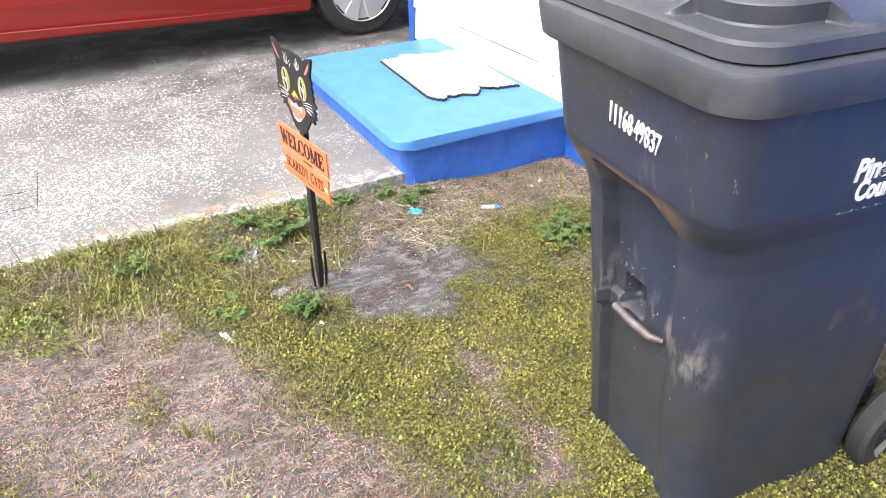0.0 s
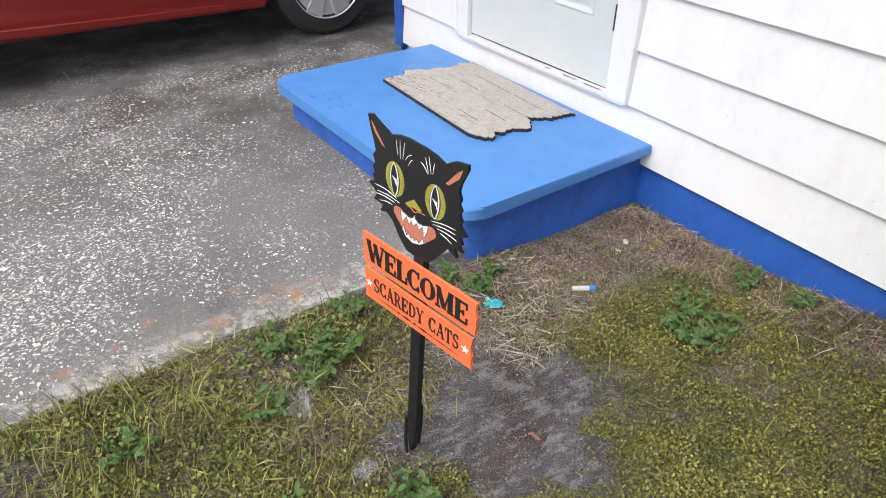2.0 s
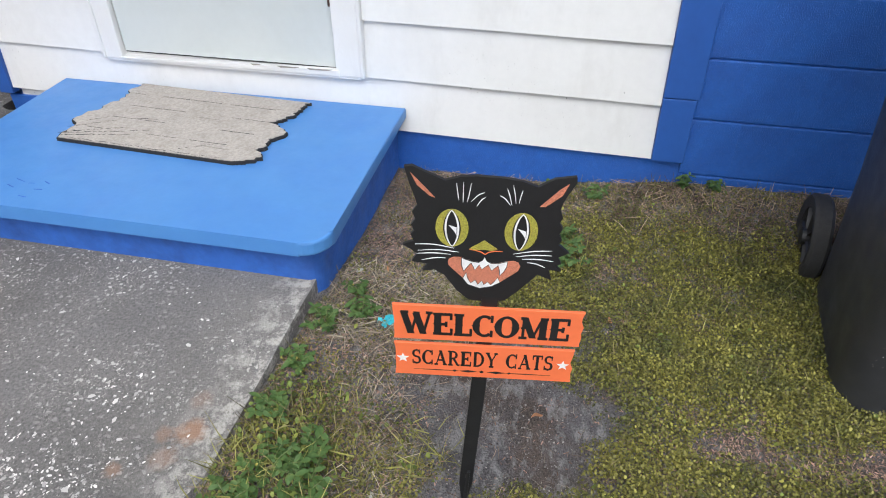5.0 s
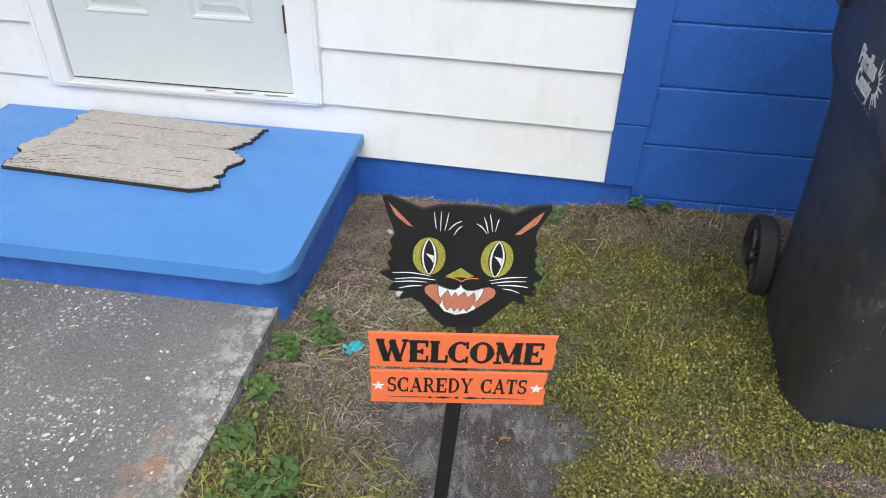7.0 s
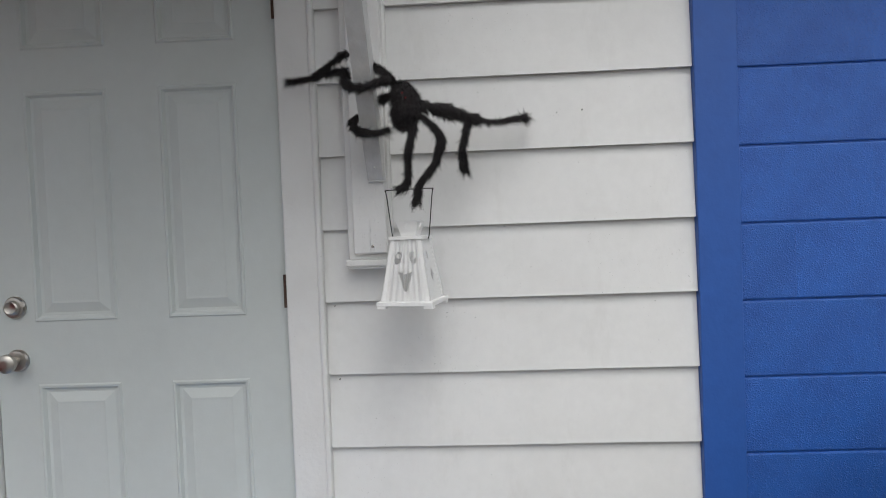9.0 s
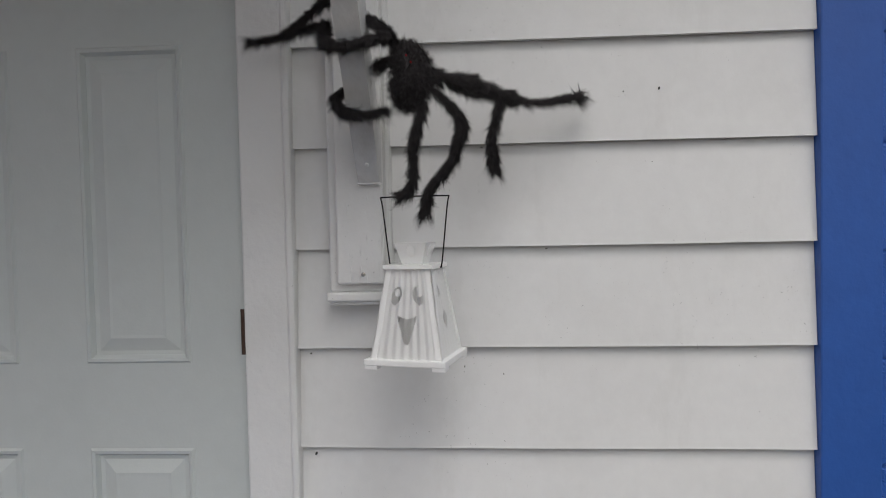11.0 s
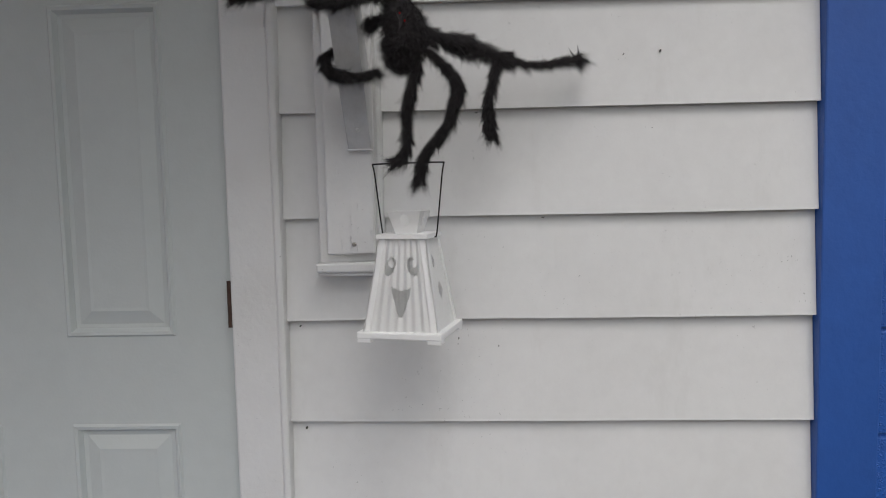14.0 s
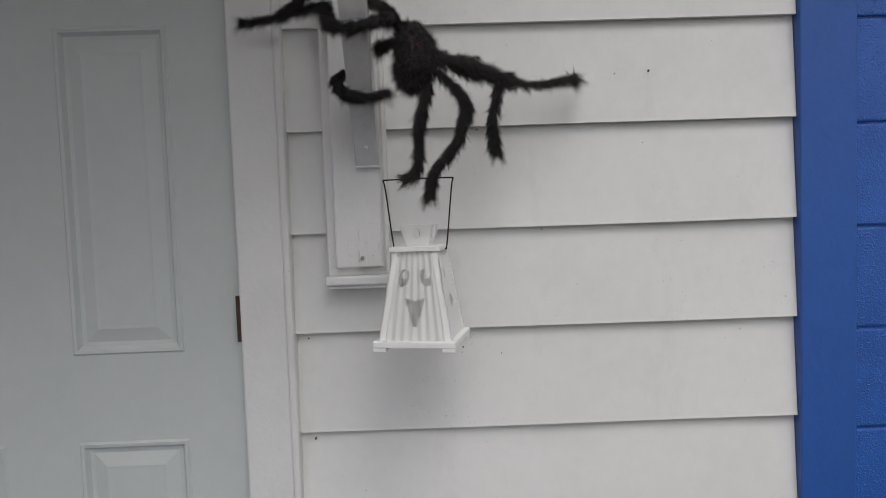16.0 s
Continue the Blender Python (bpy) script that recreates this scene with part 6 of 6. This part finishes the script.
stamp("clover_leaves", ROUND_LEAF, LEAF_FACES, x, y, z + veg.uniform(0.002, 0.028, len(x)), veg.uniform(0.005, 0.013, len(x)), veg.uniform(0, 1.3, len(x)), CLOVER, "low green clover-like weeds in patches", "weeds")
x, y, z = scatter(1900, -1.6, -0.85, 0.48, 0.86, lambda a, b: np.clip(1 - np.abs(b - 0.62 - 0.25 * (a + 1.2)) / 0.14, 0, 1) * np.clip(0.7 + 1.0 * patch_noise(a, b, 6.0, 47.0), 0.1, 1))
stamp("straw_drift", TWIG, TWIG_FACES, x, y, z + veg.uniform(0.003, 0.018, len(x)), veg.uniform(0.018, 0.062, len(x)), veg.uniform(0, 0.8, len(x)), PALE_STRAW, "drift of pale dry straw between weeds and sand", "dead grass")
x, y, z = scatter(5000, -1.7, -0.5, -0.2, 0.7, lambda a, b: bare_mask(a, b) * np.clip(0.35 + 1.2 * patch_noise(a, b, 6.0, 19.0), 0.03, 1))
stamp("twigs", TWIG, TWIG_FACES, x, y, z + 0.002, veg.uniform(0.006, 0.030, len(x)), veg.uniform(0, 0.3, len(x)), PALE_STRAW, "fine brown twigs and roots on bare sand", "twigs")
x, y, z = scatter(95000, -2.9, -0.02, -1.9, 0.9, lambda a, b: np.clip(1.0 - 0.82 * lush_mask(a, b) - 0.86 * bare_mask(a, b) * (b < 0.55), 0.06, 1) * 0.75)
stamp("dry_straw", BLADE, BLADE_FACES, x, y, z + veg.uniform(0.0, 0.006, len(x)), veg.uniform(0.008, 0.040, len(x)) * veg.choice([0.6, 1.0, 1.5], len(x), p=[0.5, 0.4, 0.1]), veg.uniform(0, 0.35, len(x)), STRAW, "matted dry straw and dead grass", "dead grass")
x, y, z = scatter(290000, -2.9, -0.02, -1.9, 0.9, lambda a, b: np.clip(1.0 - 0.75 * lush_mask(a, b) - 0.95 * bare_mask(a, b), 0.02, 1) * 0.8)
stamp("thatch", [(-0.10, -0.5, 0.02), (0.10, -0.5, 0.06), (0.13, 0.1, 0.1), (0.0, 0.5, 0.0), (-0.12, 0.1, 0.05)], [(0, 1, 2, 3, 4)], x, y, z + veg.uniform(-0.001, 0.004, len(x)), veg.uniform(0.004, 0.0125, len(x)), veg.uniform(0, 0.5, len(x)), THATCH, "brown crumbled leaf litter and thatch", "leaf litter")
x, y, z = scatter(95000, -2.9, -0.02, -1.9, 0.9, lambda a, b: (0.10 + 0.75 * np.clip((b - 0.35) / 0.2, 0, 1) * np.clip((-1.05 - a) / 0.3, 0, 1) + 0.15 * (a < -1.4)) * (1 - bare_mask(a, b)) * np.clip(0.5 + 1.5 * patch_noise(a, b, 3.0, 13.0), 0, 1))
stamp("grass_blades", UPRIGHT, BLADE_FACES, x, y, z, veg.uniform(0.018, 0.062, len(x)), veg.uniform(0, 1.6, len(x)), GRASS, "short yellow-green grass blades", "grass")
x, y, z = scatter(11500, -2.6, -1.15, 0.36, 0.9, lambda a, b: np.clip((b - 0.36) / 0.2, 0, 1) * np.clip(0.35 + 1.5 * patch_noise(a, b, 5.0, 83.0), 0.03, 1) * (1 - 0.6 * np.clip((a + 1.45) / 0.25, 0, 1)))
stamp("edge_grass", BLADE, BLADE_FACES, x, y, z + veg.uniform(0.002, 0.016, len(x)), veg.uniform(0.025, 0.075, len(x)), veg.uniform(0, 1.3, len(x)), GRASS, "flattened yellow-green grass beside the drive", "grass")
x, y, z = scatter(300, -0.16, -0.015, -0.9, 0.86, lambda a, b: np.clip(0.6 + 0.8 * patch_noise(a, b, 6.0, 41.0), 0.1, 1))
stamp("wall_straw", UPRIGHT, BLADE_FACES, x, y, z, veg.uniform(0.02, 0.060, len(x)), veg.uniform(0.3, 1.4, len(x)), PALE_STRAW, "dry grass leaning along the foundation", "dead grass")
x, y, z = scatter(9000, -0.42, -0.015, -1.2, 0.86, lambda a, b: np.clip((a + 0.26) / 0.18, 0, 1) * np.clip(0.6 + 1.0 * patch_noise(a, b, 5.0, 43.0), 0.05, 1))
stamp("lying_straw", TWIG, TWIG_FACES, x, y, z + veg.uniform(0.002, 0.020, len(x)), veg.uniform(0.025, 0.075, len(x)), veg.uniform(0, 0.6, len(x)), STRAW, "matted dry straw lying along the foundation", "dead grass")
x, y, z = scatter(1500, -0.95, -0.60, 0.45, 0.88, lambda a, b: np.full(len(a), 0.8))
stamp("step_straw", TWIG, TWIG_FACES, x, y, z + 0.004, veg.uniform(0.04, 0.10, len(x)), veg.uniform(0, 0.6, len(x)), PALE_STRAW, "dry straw beside the step", "dead grass")
x, y, z = scatter(3000, -0.98, -0.02, 0.30, 0.88, lambda a, b: np.clip((b - 0.36) / 0.2, 0, 1) * np.clip(0.5 + 1.2 * patch_noise(a, b, 7.0, 53.0), 0.05, 1))
stamp("pale_litter", ROUND_LEAF, LEAF_FACES, x, y, z + 0.004, veg.uniform(0.003, 0.008, len(x)), veg.uniform(0, 0.8, len(x)), PALE_STRAW, "pale crumbs and leaf bits beside the step", "litter")
x, y, z = scatter(9000, -2.0, -0.02, -0.6, 0.9, lambda a, b: 0.25 + 0.5 * bare_mask(a, b))
stamp("soil_crumbs", ROUND_LEAF, LEAF_FACES, x, y, z + 0.001, veg.uniform(0.002, 0.0055, len(x)), veg.uniform(0, 0.6, len(x)), SAND_BIT, "pale sand crumbs and shell bits on soil", "gravel")
x, y, z = scatter(60000, -7.0, -0.02, -5.0, 0.9, lambda a, b: ((a < -2.9) | (b < -1.9)) * np.clip(0.55 + 0.9 * patch_noise(a, b, 1.6, 31.0), 0.05, 1))
stamp("lawn_cover", ROUND_LEAF, LEAF_FACES, x, y, z + veg.uniform(0.002, 0.02, len(x)), veg.uniform(0.012, 0.035, len(x)), veg.uniform(0, 0.7, len(x)), LEAF_LIME, "patchy yellow-green lawn weeds", "ground cover")
x, y, z = scatter(40000, -7.0, -0.02, -5.0, 0.9, lambda a, b: ((a < -2.9) | (b < -1.9)) * 0.8)
stamp("lawn_straw", BLADE, BLADE_FACES, x, y, z + 0.003, veg.uniform(0.03, 0.09, len(x)), veg.uniform(0, 0.25, len(x)), STRAW, "dry straw over the lawn", "dead grass")
# chips of shell in the drive, proud of the worn concrete
n = 56000
x, y = veg.uniform(-2.7, 0.0, n), veg.uniform(0.96, 2.9, n)
keep = (~((x > -0.86) & (y < 2.22))) & (veg.random(n) < np.clip(0.30 + 0.30 * np.clip((-1.35 - x) / 0.3, -0.6, 1) + 0.9 * patch_noise(x, y, 1.7, 21.0) + 0.5 * patch_noise(x, y, 7.0, 22.0) - 0.5 * np.clip((1.25 - y) / 0.3, 0, 1), 0.03, 1))
x, y = x[keep], y[keep]
stamp("aggregate_chips", [(0, -0.5, 0), (0.3, -0.2, 0.06), (0.22, 0.4, 0.07), (-0.1, 0.5, 0), (-0.28, 0.1, 0.05)], [(0, 1, 2, 3, 4)], x, y, np.full(len(x), 0.0008), veg.uniform(0.0040, 0.0125, len(x)) * veg.choice([0.6, 0.8, 1, 1.6], len(x), p=[0.4, 0.28, 0.25, 0.07]), veg.uniform(0, 0.06, len(x)), SHELL, "white shell chips set in the worn concrete", "aggregate")


# ---- single weeds ----
def leaf_mesh(length, width):
    n = 5
    v, f = [], []
    for i in range(n + 1):
        t = i / n
        w = width / 2 * math.sin(math.pi * min(1, t * 0.92 + 0.06)) ** 0.8
        sag = -0.25 * length * t * t
        v += [(length * t, -w, sag + 0.15 * w), (length * t, 0, sag - 0.05 * w), (length * t, w, sag + 0.15 * w)]
    for i in range(n):
        for k in range(2):
            f.append((3 * i + k, 3 * i + k + 1, 3 * i + k + 4, 3 * i + k + 3))
    me = bpy.data.meshes.new("leaf")
    me.from_pydata(v, [], f)
    me.materials.append(LEAF_GREEN)
    me.polygons.foreach_set("use_smooth", [True] * len(me.polygons))
    return me


LEAVES = [leaf_mesh(0.030, 0.017), leaf_mesh(0.024, 0.019), leaf_mesh(0.036, 0.016)]


def weed(x, y, spread, height, stems, seed, label):
    rng = random.Random(seed)
    plant = thing("weed_plant", label, "weed", "weeds in the yard", pose(x, y, ground_z(x, y) - 0.004))
    for s in range(stems):
        a = s * math.tau / stems + rng.uniform(-0.4, 0.4)
        r = spread * rng.uniform(0.4, 1.0)
        h = height * rng.uniform(0.6, 1.0)
        pts = curve_points([(0, 0, 0), (r * 0.4 * math.cos(a), r * 0.4 * math.sin(a), h * 0.6), (r * math.cos(a), r * math.sin(a), h)], 3)
        part("stem", tube(pts, [0.0016 * (1 - 0.6 * i / len(pts)) for i in range(len(pts))], 5), STEM, plant)
        for i in range(2, len(pts)):
            for side in (0, 1, 2):
                lf = new("leaf", rng.choice(LEAVES))
                lf.parent = plant
                lf.matrix_local = Matrix.Translation(pts[i]) @ Euler((rng.uniform(-0.5, 0.5), rng.uniform(-0.6, 0.3), a + (side - 1) * 1.5 + rng.uniform(-0.6, 0.6))).to_matrix().to_4x4() @ Matrix.Scale(rng.uniform(0.40, 0.85), 4)
    return plant


for k, (wx, wy, sp, ht, st) in enumerate(((-1.43, 0.24, 0.07, 0.08, 7), (-1.37, 0.79, 0.09, 0.06, 8), (-0.47, 0.27, 0.12, 0.07, 11), (-0.38, 0.33, 0.09, 0.06, 8), (-0.84, 0.76, 0.05, 0.05, 5),
                                          (-0.12, 0.33, 0.06, 0.05, 6), (-1.40, 0.70, 0.07, 0.05, 6), (-1.55, 0.64, 0.06, 0.05, 6), (-1.40, 0.27, 0.05, 0.05, 5), (-1.62, 0.34, 0.06, 0.035, 6), (-0.035, -0.115, 0.025, 0.07, 4),
                                          (-0.035, -0.215, 0.025, 0.05, 4), (-1.22, 0.84, 0.05, 0.05, 5), (-1.86, 0.70, 0.06, 0.05, 5), (-1.31, 0.74, 0.07, 0.05, 7), (-1.47, 0.83, 0.06, 0.04, 6), (-1.06, 0.85, 0.05, 0.035, 5), (-0.34, 0.24, 0.05, 0.04, 5), (-0.90, 0.84, 0.05, 0.05, 5), (-0.75, 0.80, 0.04, 0.04, 4), (-0.10, 0.17, 0.05, 0.04, 5))):
    weed(wx, wy, sp, ht, st, 30 + k, "small broad-leaved green weed growing in sandy soil")


def grass_tuft(x, y, n, length, seed):
    rng = random.Random(seed)
    tuft = thing("grass_tuft", "tuft of long yellow-green grass in dry thatch", "grass tuft", "grass tufts", pose(x, y, ground_z(x, y) - 0.003))
    for _ in range(n):
        a, l = rng.uniform(0, math.tau), length * rng.uniform(0.5, 1.0)
        out = l * rng.uniform(0.2, 0.7)
        pts = curve_points([(0.006 * math.cos(a), 0.006 * math.sin(a), 0), (out * 0.35 * math.cos(a), out * 0.35 * math.sin(a), l * 0.6), (out * math.cos(a), out * math.sin(a), l * 0.75)], 4)
        w = 0.0022
        side = Vector((-math.sin(a), math.cos(a), 0))
        v, f = [], []
        for i, p in enumerate(pts):
            k = w * (1 - i / (len(pts) - 0.5))
            v += [tuple(p - side * k), tuple(p + Vector((0, 0, -0.3 * k))), tuple(p + side * k)]
        for i in range(len(pts) - 1):
            f += [(3 * i, 3 * i + 1, 3 * i + 4, 3 * i + 3), (3 * i + 1, 3 * i + 2, 3 * i + 5, 3 * i + 4)]
        raw_mesh("blade", v, f, GRASS, tuft)


for k, (tx, ty) in enumerate(((-1.83, -0.12), (-1.78, -0.16), (-1.55, -0.12), (-2.12, 0.62), (-1.95, 0.60), (-1.70, 0.72), (-0.50, 0.20), (-1.75, 0.86), (-2.05, 0.82), (-1.62, 0.80), (-0.20, 0.62))):
    grass_tuft(tx, ty, 12, 0.085, 60 + k)


# ---- litter ----
def crumpled(name, x, y, w, h, mat, label, seed, high=0.02, lift=0.012):
    rng = random.Random(seed)
    n = 9
    v = [((i / n - 0.5) * w + rng.uniform(-.004, .004), (j / n - 0.5) * h + rng.uniform(-.004, .004), high * (0.5 + noise.noise((i * 0.45 + seed, j * 0.45, seed * 1.3))) + rng.uniform(0, 0.003)) for j in range(n + 1) for i in range(n + 1)]
    f = [(j * (n + 1) + i, j * (n + 1) + i + 1, (j + 1) * (n + 1) + i + 1, (j + 1) * (n + 1) + i) for j in range(n) for i in range(n) if not ((i in (0, n - 1)) and rng.random() < 0.35)]
    ob = raw_mesh(name, v, f, mat)
    ob.matrix_world = pose(x, y, ground_z(x, y) + lift, 0, 0, rng.uniform(0, 180))
    m = ob.modifiers.new("thickness", "SOLIDIFY")
    m.thickness = 0.0006
    return tagged(ob, label, "litter")


crumpled("wrapper", -0.838, 0.685, 0.055, 0.032, SKY_BLUE_FILM, "crumpled turquoise wrapper lying on the soil", 3, 0.012)
crumpled("plastic_film", -1.495, 0.618, 0.070, 0.075, FILM, "crumpled clear plastic film on the weeds", 5, 0.035)
crumpled("plastic_film", -1.455, 0.375, 0.060, 0.040, FILM, "flattened clear plastic film on the soil", 6, 0.014)
crumpled("paper_scrap", -1.665, 0.215, 0.045, 0.014, PAPER, "torn white paper scrap on dry thatch", 8, 0.012)
crumpled("paper_scrap", -1.395, 0.165, 0.018, 0.012, PAPER, "small pale paper scrap on the soil", 10, 0.006)


def pale_stone(x, y, size, seed):
    bm = bmesh.new()
    bmesh.ops.create_icosphere(bm, subdivisions=2, radius=1.0)
    for v in bm.verts:
        k = 1 + 0.35 * noise.noise(v.co * 1.4 + Vector((seed, 0, 0)))
        v.co = Vector((v.co.x * size * 1.25 * k, v.co.y * size * 0.8 * k, v.co.z * size * 0.55 * k))
    ob = part("stone", bm, PAPER, smooth=True)
    ob.matrix_world = pose(x, y, ground_z(x, y) + size * 0.45, 0, 0, seed * 47)
    tagged(ob, "small pale stone on dry litter beside the step", "stone", "pale stones")


for k, (sx, sy, size) in enumerate(((-0.241, 0.71, 0.011), (-0.30, 0.69, 0.009), (-0.644, 0.83, 0.009), (-1.359, 0.577, 0.008))):
    pale_stone(sx, sy, size, k + 1)


def marker():
    pen = thing("pen_cap", "short white and bright blue plastic tube on the soil", "litter", at=pose(-0.560, 0.606, ground_z(-0.56, 0.606) + 0.012, 0, 0, 57))
    part("tube", lathe([(0.006, -0.030), (0.0085, -0.026), (0.0085, 0.022), (0.007, 0.026)], (0, 0, 0), "y", 14), PAPER, pen)
    part("cap", lathe([(0.0075, -0.036), (0.0092, -0.033), (0.0092, -0.016), (0.0088, -0.0155)], (0, -0.01, 0), "y", 14), PEN_BLUE, pen, "bright blue cap")


marker()


def dry_leaf(x, y, length, rz, seed):
    v, f = [], []
    n = 6
    for i in range(n + 1):
        t = i / n
        w = length * 0.18 * math.sin(math.pi * (0.04 + 0.92 * t))
        z = 0.006 + 0.005 * math.sin(t * 5 + seed)
        v += [(length * (t - 0.5), -w, z + 0.004), (length * (t - 0.5), 0, z), (length * (t - 0.5), w, z + 0.005)]
    for i in range(n):
        f += [(3 * i, 3 * i + 1, 3 * i + 4, 3 * i + 3), (3 * i + 1, 3 * i + 2, 3 * i + 5, 3 * i + 4)]
    ob = raw_mesh("dry_leaf", v, f, DRY_LEAF, smooth=True)
    ob.matrix_world = pose(x, y, ground_z(x, y), 0, 0, rz)
    ob.modifiers.new("thickness", "SOLIDIFY").thickness = 0.0006
    tagged(ob, "curled dry brown leaf on bare sand", "leaf", "fallen leaves")


for k, (lx, ly, ll, rz) in enumerate(((-1.062, 0.260, 0.030, -60), (-1.345, 0.375, 0.022, 80), (-0.70, 0.10, 0.026, 20), (-0.25, -0.12, 0.024, 130), (-0.62, 0.75, 0.022, 10), (-0.15, 0.45, 0.02, 70))):
    dry_leaf(lx, ly, ll, rz, k)


# small nicks and nail heads on the siding
for k, (ny, nz, w, h) in enumerate(((0.286, 1.737, 0.004, 0.009), (0.352, 1.733, 0.003, 0.004), (0.30, 0.245, 0.003, 0.003), (0.62, 0.250, 0.004, 0.003), (0.52, 0.252, 0.003, 0.003), (0.955, 1.045, 0.006, 0.008), (0.96, 1.243, 0.006, 0.004),
                                    (0.12, 0.28, 0.004, 0.004), (0.08, 0.13, 0.003, 0.003), (0.50, 1.44, 0.010, 0.0025), (0.62, 1.635, 0.012, 0.0025), (0.66, 1.215, 0.005, 0.004), (0.585, 1.20, 0.004, 0.003), (0.30, 1.60, 0.002, 0.002), (0.72, 0.455, 0.004, 0.003), (0.35, 0.452, 0.003, 0.003))):
    part("nick", box(-0.0045, 0.004, ny - w * 0.22, ny + w * 0.22, nz - h * 0.22, nz + h * 0.22, 0.0002, 1), SIGN_EDGE, house_wall, "dark chipped paint nick")

# scuffs on the step
rng = random.Random(77)
for k in range(9):
    sx, sy = rng.uniform(-0.79, -0.69), rng.uniform(1.72, 1.92)
    l, a = rng.uniform(0.012, 0.04), rng.uniform(1.1, 1.9)
    part("scuff", tube([(sx, sy, 0.1628), (sx + 0.5 * l * math.cos(a), sy + 0.5 * l * math.sin(a), 0.1632), (sx + l * math.cos(a), sy + l * math.sin(a), 0.1628)], rng.uniform(0.0008, 0.002), 5), BLUE_BASE, step_thing, "dark scuff in the paint")
